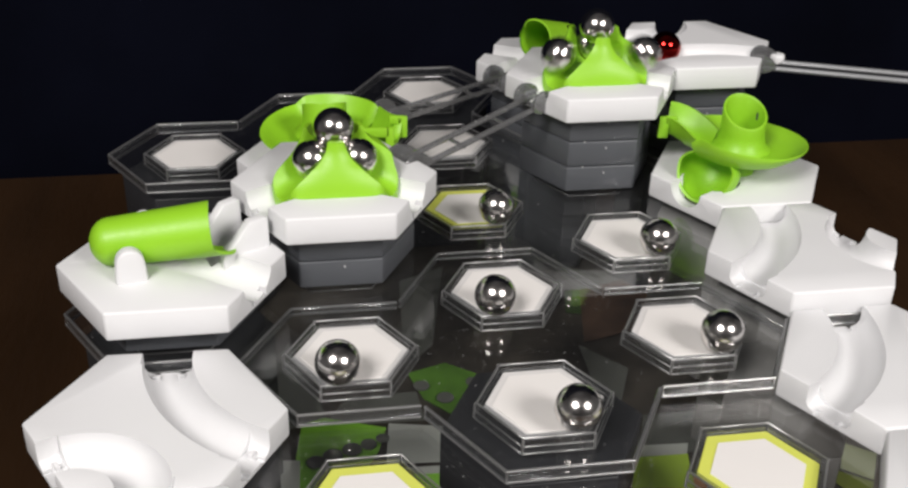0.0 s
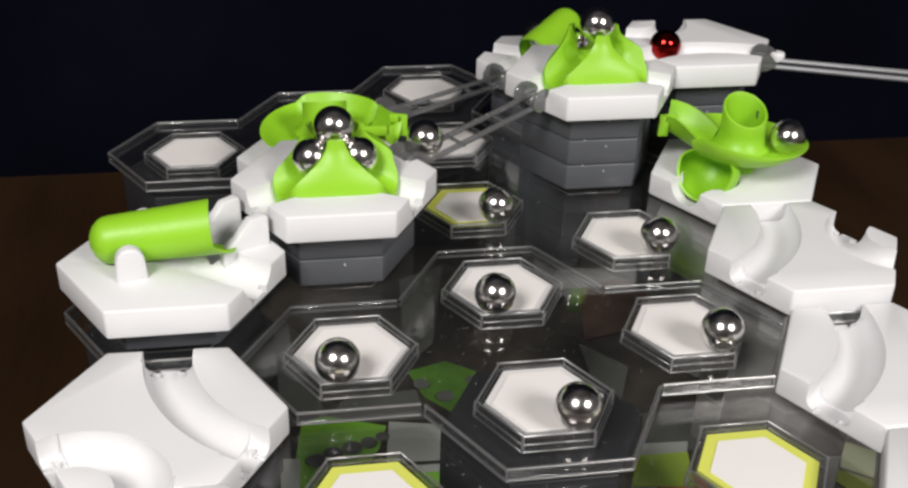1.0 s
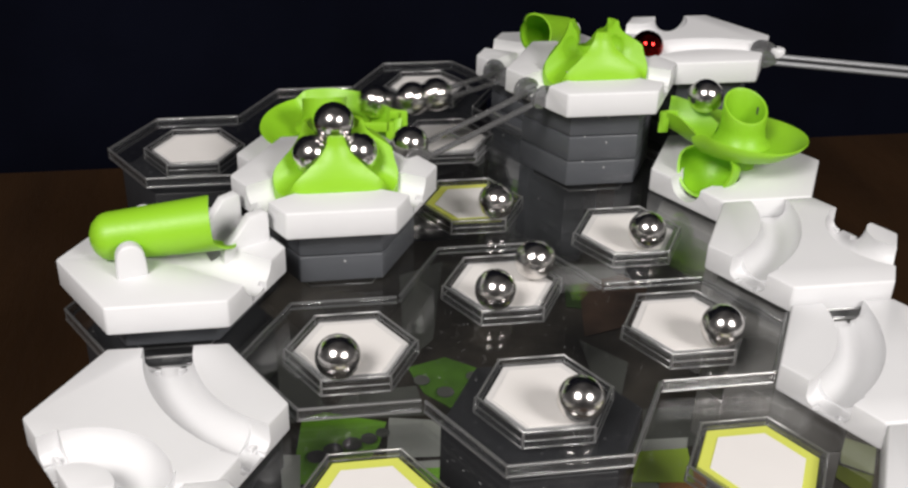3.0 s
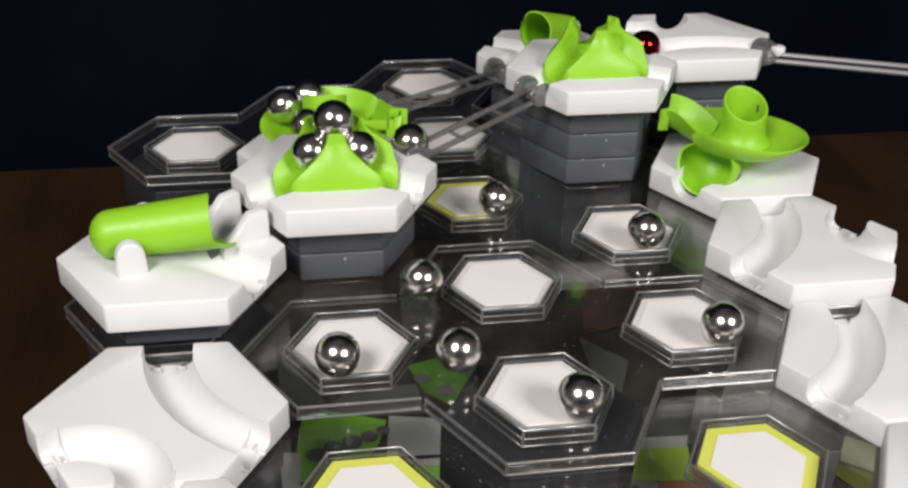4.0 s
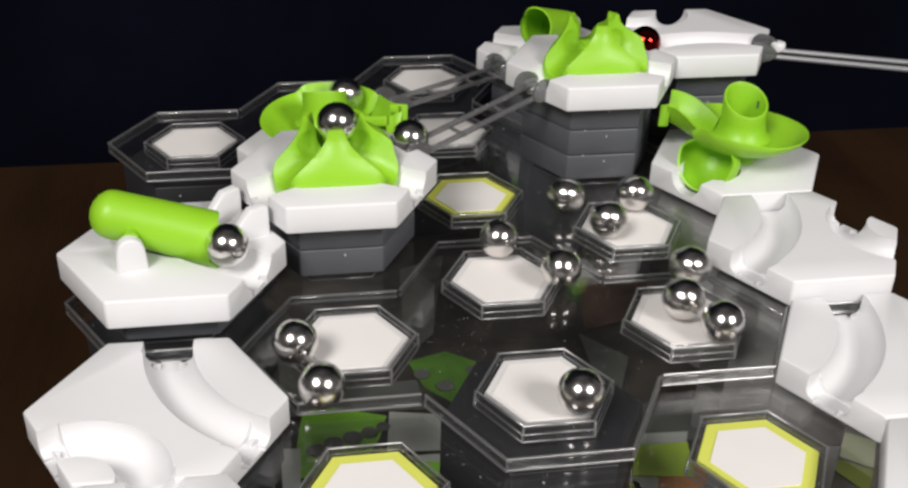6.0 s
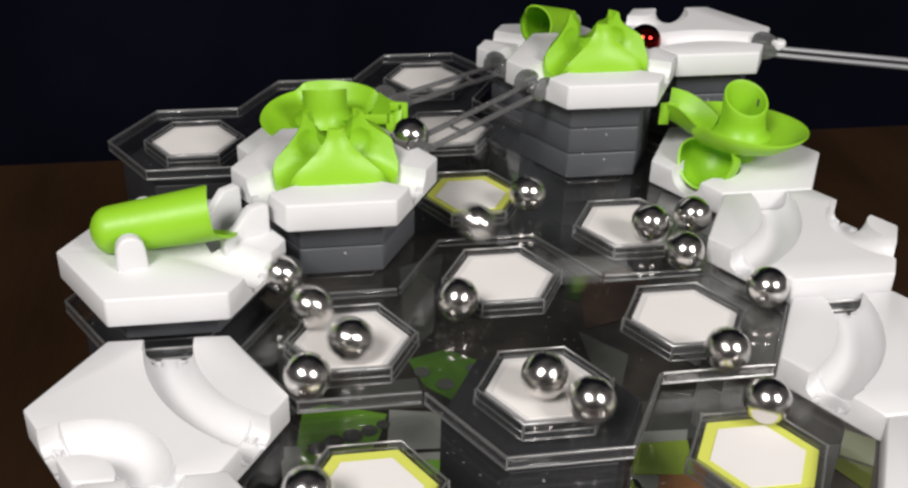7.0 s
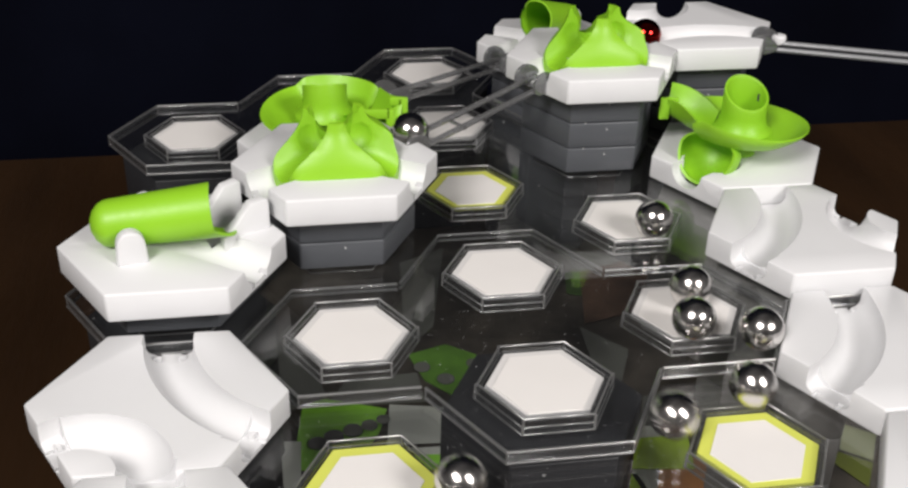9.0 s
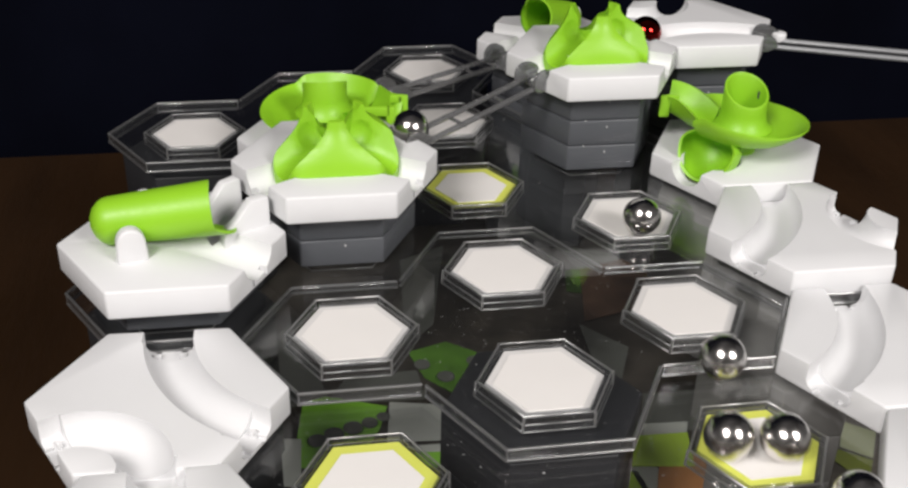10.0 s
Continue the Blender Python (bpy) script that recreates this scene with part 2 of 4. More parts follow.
def build_prints():
    """Printed shapes on the board, seen through the clear plates."""
    shapes = [
        ("green_print", PRINT_GREEN, [(-0.0672, 0.0255), (-0.0589, 0.0286), (-0.0364, 0.0198), (-0.0405, 0.007), (-0.0514, -0.0121), (-0.073, -0.0093), (-0.07, 0.0062)]),
        ("olive_print", PRINT_OLIVE, [(-0.0245, 0.0525), (-0.0085, 0.0576), (0.0083, 0.0445), (0.0056, 0.0246), (-0.0102, 0.0234), (-0.0203, 0.0350)]),
        ("grey_print", PRINT_GREY, [(-0.0324, -0.0038), (-0.0149, -0.0043), (-0.0156, -0.0088), (-0.0287, -0.0071)]),
        ("green_print", PRINT_GREEN, [(-0.0298, -0.0078), (-0.0146, -0.0089), (-0.0159, -0.0169), (-0.0258, -0.0156)]),
        ("umber_print", PRINT_UMBER, [(0.06, 0.1051), (0.0963, 0.1163), (0.0849, 0.0734), (0.0515, 0.0643)]),
        ("green_print", PRINT_GREEN, [(0.1134, 0.1413), (0.137, 0.1475), (0.1265, 0.1119), (0.1083, 0.0945)]),
        ("green_print", PRINT_GREEN, [(0.0455, 0.2166), (0.0574, 0.2189), (0.0524, 0.1931), (0.0428, 0.1942)]),
        ("moss_print", PRINT_MOSS, [(0.0533, 0.1052), (0.0653, 0.1047), (0.0586, 0.0851), (0.0498, 0.0886)]),
        ("grey_print", PRINT_GREY, [(-0.0353, 0.0214), (-0.0129, 0.0167), (-0.0152, -0.0027), (-0.0386, -0.0011)]),
        ("grey_print", PRINT_GREY, [(0.0903, 0.0262), (0.1184, 0.0257), (0.1224, 0.0001), (0.107, 0.0021), (0.0818, 0.0054)]),
        ("grey_print", PRINT_GREY, [(0.0427, -0.0189), (0.0504, -0.0193), (0.0601, -0.0445), (0.0457, -0.0453)]),
        ("grey_print", PRINT_GREY, [(-0.0889, 0.0078), (-0.0686, 0.0051), (-0.0696, -0.0192), (-0.0926, -0.0161)]),
        ("sage_print", PRINT_SAGE, [(0.1292, -0.0110), (0.1388, -0.0186), (0.1307, -0.0318), (0.1219, -0.0244)]),
        ("grey_print", PRINT_GREY, [(0.0539, -0.0031), (0.0719, -0.0041), (0.0695, -0.0097), (0.0509, -0.0092)]),
        ("lime_print", PRINT_LIME, [(0.0508, -0.0095), (0.0696, -0.01), (0.0659, -0.0278), (0.0434, -0.0248)]),
        ("lime_print", PRINT_LIME, [(0.0375, -0.0258), (0.0455, -0.0268), (0.0486, -0.0484), (0.0315, -0.0461)]),
        ("khaki_print", PRINT_KHAKI, [(0.1200, -0.0251), (0.1303, -0.0327), (0.1227, -0.0441), (0.1165, -0.0308)]),
        ("brown_print", PRINT_BROWN, [(0.0554, -0.0216), (0.0704, -0.0215), (0.0707, -0.0487), (0.0490, -0.0376)]),
    ]
    for k, (name, mat, points) in enumerate(shapes):
        part(name, flat(points, BASE_TOP + 0.0002 * (k % 5 + 1), 0.0002), mat, BASE)
    for k, points in enumerate((
            [(-0.0869, 0.0488), (-0.0703, 0.0808), (-0.057, 0.0269), (-0.0721, 0.0237)],
            [(-0.0193, 0.124), (0.0024, 0.1347), (-0.0115, 0.0714), (-0.025, 0.0565)],
            [(0.0537, 0.1286), (0.088, 0.1165), (0.0655, 0.0866)],
            [(0.049, 0.0638), (0.0646, 0.0452), (0.0461, 0.0031), (0.0474, 0.0317)],
            [(-0.0495, 0.0403), (-0.0224, 0.0406), (-0.0215, 0.0223), (-0.0593, 0.0237)],
            [(0.1393, 0.0706), (0.1469, 0.0696), (0.1206, 0.0223), (0.1091, 0.0238)],
            [(0.0611, 0.0151), (0.0853, 0.0149), (0.0757, -0.0081), (0.0527, -0.0076)],
    )):
        part("slate_print", flat(points, BASE_TOP + 0.0001, 0.0001 + 0.00001 * k), SLATE, BASE)
    # grey discs printed over the green
    for x, y, r in DISCS:
        part("grey_disc", prism([Vector((x + r * math.cos(radians(a)), y + r * math.sin(radians(a)), 0)) for a in range(0, 360, 15)],
                                BASE_TOP + 0.0013, BASE_TOP + 0.0015), SLATE, BASE)


SLATE = material("slate_print", (0.13, 0.135, 0.12), 0.6, grain=900, vary=0.2, bump=0.02)
DISCS = [(-0.0569, 0.0054, 0.0036), (-0.0500, 0.0079, 0.0036), (-0.0438, 0.0100, 0.0030), (-0.0385, 0.0126, 0.0026), (-0.0630, 0.0025, 0.0034),
         (0.0004, 0.0425, 0.0030), (-0.0202, 0.0425, 0.0032), (-0.0121, 0.0338, 0.0034), (-0.0050, 0.0262, 0.0036)]
build_prints()


# ---- clear plates ----
def bead(a, b, radius):
    """A rounded moulded edge from a to b, which carries the bright edge line."""
    up = Vector((0, 0, 1)) if abs((b - a).normalized().z) < 0.9 else Vector((1, 0, 0))
    return sweep([a, b], [(radius * math.cos(radians(q)), radius * math.sin(radians(q))) for q in range(0, 360, 36)], [up, up])


def build_plate(number, cells, z, yellow, papers, label):
    plate = thing("clear_plate", pose(0, 0, z), label, "track plate", "clear plates")
    spots = {(c, r) for c, r in cells}
    bm = bmesh.new()
    for zz in (PAD - 0.0003, PAD - 0.0021):
        for c, r in cells:
            x, y = cell(c, r)
            outer, inner = hexagon(CORNER - 0.0004, zz, x, y), hexagon(0.0196, zz, x, y)
            for k in range(6):
                a, b = outer[k], outer[(k + 1) % 6]
                d, e = inner[(k + 1) % 6], inner[k]
                bm.faces.new([bm.verts.new(v) for v in (a, b, d, e)][::1])
    bmesh.ops.remove_doubles(bm, verts=bm.verts[:], dist=0.0009)
    part("sheet", bm, CLEAR, plate, "clear plastic sheet")
    walls = []
    for c, r in cells:
        x, y = cell(c, r)
        o, n = hexagon(CORNER - 0.0003, 0, x, y), hexagon(CORNER - 0.0016, 0, x, y)
        for k in range(6):
            a = radians(60 * k + 30)
            nb = (c + round(math.cos(a) / math.cos(radians(30))), round((r + math.sin(a)) * 2) / 2)
            if nb in spots or (z < 0 and (nb, 0.0) in LEVEL):
                continue
            other = LEVEL.get((nb, z))
            if other is not None and (other < number or number):
                continue
            walls.append(prism([o[k], o[(k + 1) % 6], n[(k + 1) % 6], n[k]], -0.0020 if other is None else -0.0034, PAD if other is None else -0.0014, 0.00025, 1))
    part("rim", join(*walls), CLEAR_EDGE, plate, "clear raised rim")
    lines = []
    for c, r in cells:
        x, y = cell(c, r)
        o, n = hexagon(CORNER - 0.0002, 0, x, y), hexagon(CORNER - 0.0007, 0, x, y)
        for k in range(6):
            a = radians(60 * k + 30)
            nb = (c + round(math.cos(a) / math.cos(radians(30))), round((r + math.sin(a)) * 2) / 2)
            if nb in spots or (z < 0 and (nb, 0.0) in LEVEL):
                continue
            other = LEVEL.get((nb, z))
            if other is not None and (other < number or number):
                continue
            for z0 in (PAD, -0.0021) if other is None else (-0.0014, -0.0035):
                lines.append(bead(n[k] + Vector((0, 0, z0)), n[(k + 1) % 6] + Vector((0, 0, z0)), 0.00048))
            if other is None:
                lines.append(bead(n[k] + Vector((0, 0, PAD)), n[k] + Vector((0, 0, -0.0021)), 0.0003))
    part("rim_edge", join(*lines), CLEAR_LINE, plate, "rim edge with its bright glint put into the colour")
    for c, r in cells:
        x, y = cell(c, r)
        ring = lathe([(0.0192, PAD), (0.0197, PAD - 0.0005), (0.0197, -0.0010), (0.0203, -0.0012), (0.0203, -0.0034), (0.0186, -0.0034), (0.0176, PAD)], 6)
        part("socket", ring, CLEAR_EDGE, plate, at=pose(x, y, 0))
        for name, radius, z1, thick in (("socket_lip", 0.0195, PAD, 0.00036), ("socket_step", 0.0200, -0.0011, 0.00024), ("socket_foot", 0.0202, -0.0034, 0.00032)):
            part(name, lathe([(radius + thick * math.cos(radians(q)), z1 + thick * math.sin(radians(q))) for q in range(0, 360, 36)], 6), CLEAR_LINE, plate, at=pose(x, y, 0))
        if (c, r) in papers:
            for q in hexagon(0.0199, 0):
                part("socket_corner", bead(q + Vector((0, 0, PAD)), q * 1.012 + Vector((0, 0, -0.0034)), 0.0004), CLEAR_LINE, plate, at=pose(x, y, 0))
        # borders reach the ring; the outermost band stands in for its wall's reflection
        if (c, r) in papers:
            if (c, r) in yellow:
                card = part("card_hexagon", prism(hexagon(0.01755, 0), -0.0006, 0.0, 0.0001, 1), YELLOW, plate, "yellow-green bordered card", pose(x, y, 0))
                part("inner_hexagon", prism(hexagon(0.0136, 0), 0.0, 0.00025), PAPER, card, "white card centre")
            else:
                card = part("card_hexagon", prism(hexagon(0.01755, 0), -0.0006, 0.0, 0.0001, 1), PAPER_EDGE, plate, "white card", pose(x, y, 0))
                part("inner_hexagon", prism(hexagon(0.0150, 0), 0.0, 0.00025), PAPER, card)
    return plate


MAIN = [(-1, -0.5), (0, 0), (0, -1), (1, -0.5)]
PLATES = [
    (MAIN, 0.0, set(), MAIN, "clear hexagonal track plate with four white card hexagons"),
    ([(1, 0.5), (0, 1), (1, 1.5), (2, 1), (2, 0)], 0.0, {(0, 1)}, [(1, 0.5), (0, 1)], "clear track plate under the tall tower"),
    ([(-2, 0), (-1, 0.5)], 0.0, set(), [], "clear track plate under the near tower"),
    ([(-2, 2), (-1, 1.5), (0, 2), (0, 3), (-1, 2.5)], 0.0, set(), [(-2, 2), (0, 2), (0, 3)], "clear track plate at the back with white card hexagons"),
    ([(-1, -1.5), (1, -1.5), (2, -1), (-2, -1), (0, -2), (-1, -2.5), (1, -2.5), (2, -2), (-2, -2)], LOW, {(-1, -1.5), (1, -1.5)},
     [(-1, -1.5), (1, -1.5)], "lower clear track plate with yellow-green bordered cards"),
]
LEVEL = {(spot, spec[1]): number for number, spec in enumerate(PLATES) for spot in spec[0]}
for number, spec in enumerate(PLATES):
    build_plate(number, *spec)


# ---- dark grey height blocks ----
def build_block(c, r, z0, z1, radius=0.0268, mat=None, label="dark grey plastic hexagonal height block"):
    x, y = cell(c, r)
    ob = part("height_block", prism(hexagon(radius, 0), 0, z1 - z0 - 0.0002, 0.0006, 2), mat or GREY, at=pose(x, y, z0))
    return tagged(ob, label, "height block", "grey height blocks")


for c, r, top in ((-1, 0.5, 0.0211), (1, 1.5, 0.0326), (2, 2, 0.0321), (1, 2.5, 0.0170), (-2, 0, 0.0100)):
    n = max(1, round((top - PAD) / 0.0098))
    for k in range(n):
        build_block(c, r, PAD + (top - PAD) * k / n, PAD + (top - PAD) * (k + 1) / n)
# columns that carry the plates; the right-hand ones are lightened for the tiles' reflection
for c, r, top in ((0, -1, -0.0068), (-2, 2, -0.0068), (-2, 0, -0.0068), (2, 1, -0.0068), (2, 0, -0.0068), (1.645, -0.683, -0.0118), (-2, -1, -0.0118),
                  (0, 3, -0.0068)):
    z0 = BASE_TOP
    n = 3
    for k in range(n):
        build_block(c, r, z0 + (top - z0) * k / n, z0 + (top - z0) * (k + 1) / n, 0.0220 if c == 1.645 else 0.0296, MID_GREY if c > 1 else CHARCOAL,
                    "dark grey plastic block carrying a clear plate")
for c, r in ((1, 2.5), (2, 2)):
    build_block(c, r, BASE_TOP, PAD, 0.0268)


# ---- white tiles ----
def channel(a, b, depth=0.0072, radius=0.0069):
    """Cutter for a ball channel from the edge at angle a to the edge at angle b, the tile's top at z 0."""
    na, nb = Vector((math.cos(radians(a)), math.sin(radians(a)), 0)), Vector((math.cos(radians(b)), math.sin(radians(b)), 0))
    ap = TILE_R * math.cos(radians(30))
    gap = abs((a - b + 180) % 360 - 180)
    k = {60: 0.0132, 120: 0.0184, 180: 0.02}.get(round(gap), 0.015)
    path = [na * (ap + 0.004)] + bezier(na * ap, na * (ap - k), nb * (ap - k), nb * ap) + [nb * (ap + 0.004)]
    sec = [(radius * math.cos(radians(t)), -depth + radius + radius * math.sin(radians(t))) for t in range(180, 361, 15)]
    sec = [(-radius, 0.004)] + sec + [(radius, 0.004)]
    return sweep(path, sec)


def notch(a, length=0.014, radius=0.0069, depth=0.0072):
    n = Vector((math.cos(radians(a)), math.sin(radians(a)), 0))
    ap = TILE_R * math.cos(radians(30))
    sec = [(radius * math.cos(radians(t)), -depth + radius + radius * math.sin(radians(t))) for t in range(180, 361, 15)]
    sec = [(-radius, 0.004)] + sec + [(radius, 0.004)]
    return sweep([n * (ap + 0.004), n * (ap - length)], sec)


def rail_slots(a):
    """Two small slots at a channel's mouth that hold a rail."""
    n = Vector((math.cos(radians(a)), math.sin(radians(a)), 0))
    s = Vector((-n.y, n.x, 0))
    ap = TILE_R * math.cos(radians(30))
    out = []
    for side in (-0.0036, 0.0036):
        bm = box(-0.0013, 0.0013, -0.0008, 0.0008, -0.0086, -0.003, 0)
        out.append(moved(bm, Matrix.Translation(n * (ap - 0.001) + s * side) @ pose(0, 0, 0, 0, 0, a)))
    return out


def mouth(a, length=0.0058):
    """Cutter for the squared pocket at a channel's end."""
    n = Vector((math.cos(radians(a)), math.sin(radians(a)), 0))
    ap = TILE_R * math.cos(radians(30))
    sec = [(-0.0071, 0.004), (-0.0071, -0.0056), (-0.0062, -0.0070), (-0.0048, -0.0076), (0.0048, -0.0076), (0.0062, -0.0070), (0.0071, -0.0056), (0.0071, 0.004)]
    return sweep([n * (ap + 0.004), n * (ap - length)], sec)


def tile_body(cutters):
    return cut(prism(hexagon(TILE_R, 0), -TILE_H, 0, 0.0007, 2), cutters)


def build_tile(name, c, r, top, cutters, label, group="white track tiles", shift=None, clips=()):
    x, y = cell(c, r)
    t = thing(name, shift or pose(x, y, top), label, "track tile", group)
    part("tile_body", tile_body(cutters), WHITE, t)
    for a in clips:
        for side in (-0.0036, 0.0036):
            clip = join(box(-0.0006, 0.0006, -0.0011, 0.0011, -0.0082, -0.0060, 0.0002))
            part("rail_clip", clip, WHITE, t, at=pose(0, 0, 0, 0, 0, a) @ pose(TILE_R * 0.866 - 0.0034, side, 0))
    return t


build_tile("curve_tile", 2, 0, 0.0110, [channel(210, 90), channel(30, 330), *rail_slots(30), mouth(210), mouth(30), mouth(90, 0.004), *rail_slots(210)],
           "white plastic hexagonal tile with two curved ball channels", clips=(30,))
build_tile("curve_tile", 2, -1, 0.0050, [channel(210, 90), channel(30, 330), mouth(210), mouth(90, 0.004), *rail_slots(210), *rail_slots(90)], "white plastic hexagonal tile with a curved ball channel", clips=(90,))
build_tile("curve_tile", 2, -2, 0.0050, [channel(210, 330)], "white plastic hexagonal tile at the edge of the plate")
MX, MY = cell(-2, -1)
build_tile("curve_tile", -2, -1, 0.0065, [channel(90, 330), channel(210, 270), mouth(90), mouth(330), mouth(210), mouth(270, 0.005), *rail_slots(90), *rail_slots(210), *rail_slots(330)],
           "white plastic hexagonal tile with two curved ball channels", shift=pose(MX - 0.0015, MY - 0.001, 0.0065, 0, 0, -2), clips=(90, 210, 330))
build_tile("curve_tile", -2, -2, 0.0065, [channel(90, 330)], "white plastic hexagonal tile beside another white tile")
FAR_TILE = build_tile("curve_tile", 2, 2, 0.0415, [channel(210, 330), channel(150, 90)], "white plastic tile with a ball channel on a grey tower")


# ---- the lime splitter dome ----
def along(table, v):
    """Value read off a table of (place, value) pairs."""
    for (p, f), (q, g) in zip(table, table[1:]):
        if v <= q:
            return f + (g - f) * (v - p) / (q - p)
    return table[-1][1]


# how far the petals reach out, and how strongly they curve round, by height in millimetres
PETAL_REACH = [(-6, 16.9), (0, 16.9), (2, 16.7), (4, 16.2), (6, 15.4), (8, 14.4), (9.5, 13.5), (10.8, 12.6), (12, 11.9), (13.5, 11.2), (15.5, 10.7), (17.2, 10.4), (17.9, 10.1)]
PETAL_CURVE = [(-6, 0.0), (0, 0.0), (4.6, 0.008), (8.3, 0.020), (11.6, 0.066), (14, 0.10), (17.9, 0.10)]


# the ball troughs: half width, how much wider at the outer end, height above the floor
TROUGH = [(0.0028, 0.0, 0.0005), (0.0044, 0.0, 0.0018), (0.0052, 0.0002, 0.0038), (0.0058, 0.0010, 0.0065), (0.0062, 0.0022, 0.0100), (0.0064, 0.0036, 0.0150), (0.0065, 0.0060, 0.0300)]


def petal_radius(z, turn):
    """Outer radius of the dome at a height and a heading, in millimetres."""
    phi = radians((turn - 30 + 60) % 120 - 60)
    c, q = math.cos(phi), along(PETAL_CURVE, z) * math.sin(phi) ** 2
    reach = along(PETAL_REACH, z)
    if turn < 90 or turn > 330:  # this petal bulges more than the other two
        reach += 3.6 * math.exp(-((z - 8.5) / 3.2) ** 2)
    elif turn < 210:
        reach -= 1.0 * math.exp(-((z - 8.0) / 3.0) ** 2)
    r = reach / c if q < 1e-7 else (-c + math.sqrt(c * c + 4 * q * reach)) / (2 * q)
    cap = 21.2 - 0.05 * max(0.0, z) ** 1.6
    return -0.8 * math.log(math.exp(-r / 0.8) + math.exp(-cap / 0.8))


def dome_mesh():
    """Three bell-shaped petals round a ball seat, with a ball trough cut between each two."""
    bm = bmesh.new()
    na = 120
    heights = [-6, -3, 0, 1, 2, 3, 4, 5, 6, 7, 8, 8.8, 9.6, 10.4, 11.2, 12, 12.8, 13.6, 14.4, 15.2, 15.9, 16.3]
    rings = []
    for z in heights:
        ring = []
        for i in range(na):
            r = petal_radius(z, 360 * i / na) * 0.001
            ring.append(bm.verts.new((r * math.cos(2 * math.pi * i / na), r * math.sin(2 * math.pi * i / na), z * 0.001)))
        rings.append(ring)
    for A, B in zip(rings, rings[1:]):
        for i in range(na):
            k = (i + 1) % na
            bm.faces.new((A[i], A[k], B[k], B[i]))
    bm.faces.new(rings[0][::-1])
    bm.faces.new(rings[-1])
    bmesh.ops.recalc_face_normals(bm, faces=bm.faces)
    cutters = []
    for a in (90, 210, 330):
        n = Vector((math.cos(radians(a)), math.sin(radians(a)), 0))
        s0 = Vector((-n.y, n.x, 0))
        falls = (0.0036, 0.0036, 0.0036, 0.0034, 0.0030, 0.0020, -0.0010) if a == 90 else (0.0018, 0.0015, 0.0012, 0.0007, -0.0002, -0.0020, -0.0050)
        trough = bmesh.new()
        rings = []
        for out, floor_z in zip((-0.003, 0.003, 0.006, 0.010, 0.014, 0.019, 0.026), falls):
            flare = max(0.0, min(1.0, (out - 0.005) / 0.010))
            half = [(w + e * flare, h) for w, e, h in TROUGH]
            sec = [(-w, h) for w, h in half[::-1]] + [(0.0, 0.0)] + half
            rings.append([trough.verts.new(n * out + s0 * w + Vector((0, 0, floor_z + h))) for w, h in sec])
        for A, B in zip(rings, rings[1:]):
            for i in range(len(A)):
                k = (i + 1) % len(A)
                trough.faces.new((A[i], A[k], B[k], B[i]))
        trough.faces.new(rings[0][::-1])
        trough.faces.new(rings[-1])
        bmesh.ops.recalc_face_normals(trough, faces=trough.faces)
        cutters.append(trough)
        # the pocket in which a ball waits
        pocket = bmesh.new()
        bmesh.ops.create_uvsphere(pocket, u_segments=36, v_segments=18, radius=0.0071)
        cutters.append(moved(pocket, Matrix.Translation(n * 0.0078 + Vector((0, 0, 0.0086)))))
    # the round seat of the uppermost ball
    ball = bmesh.new()
    bmesh.ops.create_uvsphere(ball, u_segments=36, v_segments=18, radius=0.0092)
    cutters.append(moved(ball, Matrix.Translation((0, 0, 0.0180))))
    return cut(bm, cutters)


def build_splitter(c, r, top, label):
    t = build_tile("splitter_tile", c, r, top, [notch(a, 0.016) for a in (90, 210, 330)] + [notch(30, 0.005)] + [s for a in (210, 330) for s in rail_slots(a)],
                   label, "splitter tiles")
    part("splitter_dome", dome_mesh(), GREEN, t, "lime-green plastic dome with three ball pockets")
    return t


build_splitter(-1, 0.5, 0.0305, "white tile with lime-green three-way ball splitter on grey blocks")
build_splitter(1, 1.5, 0.0420, "white tile with lime-green three-way ball splitter on a tall grey tower")


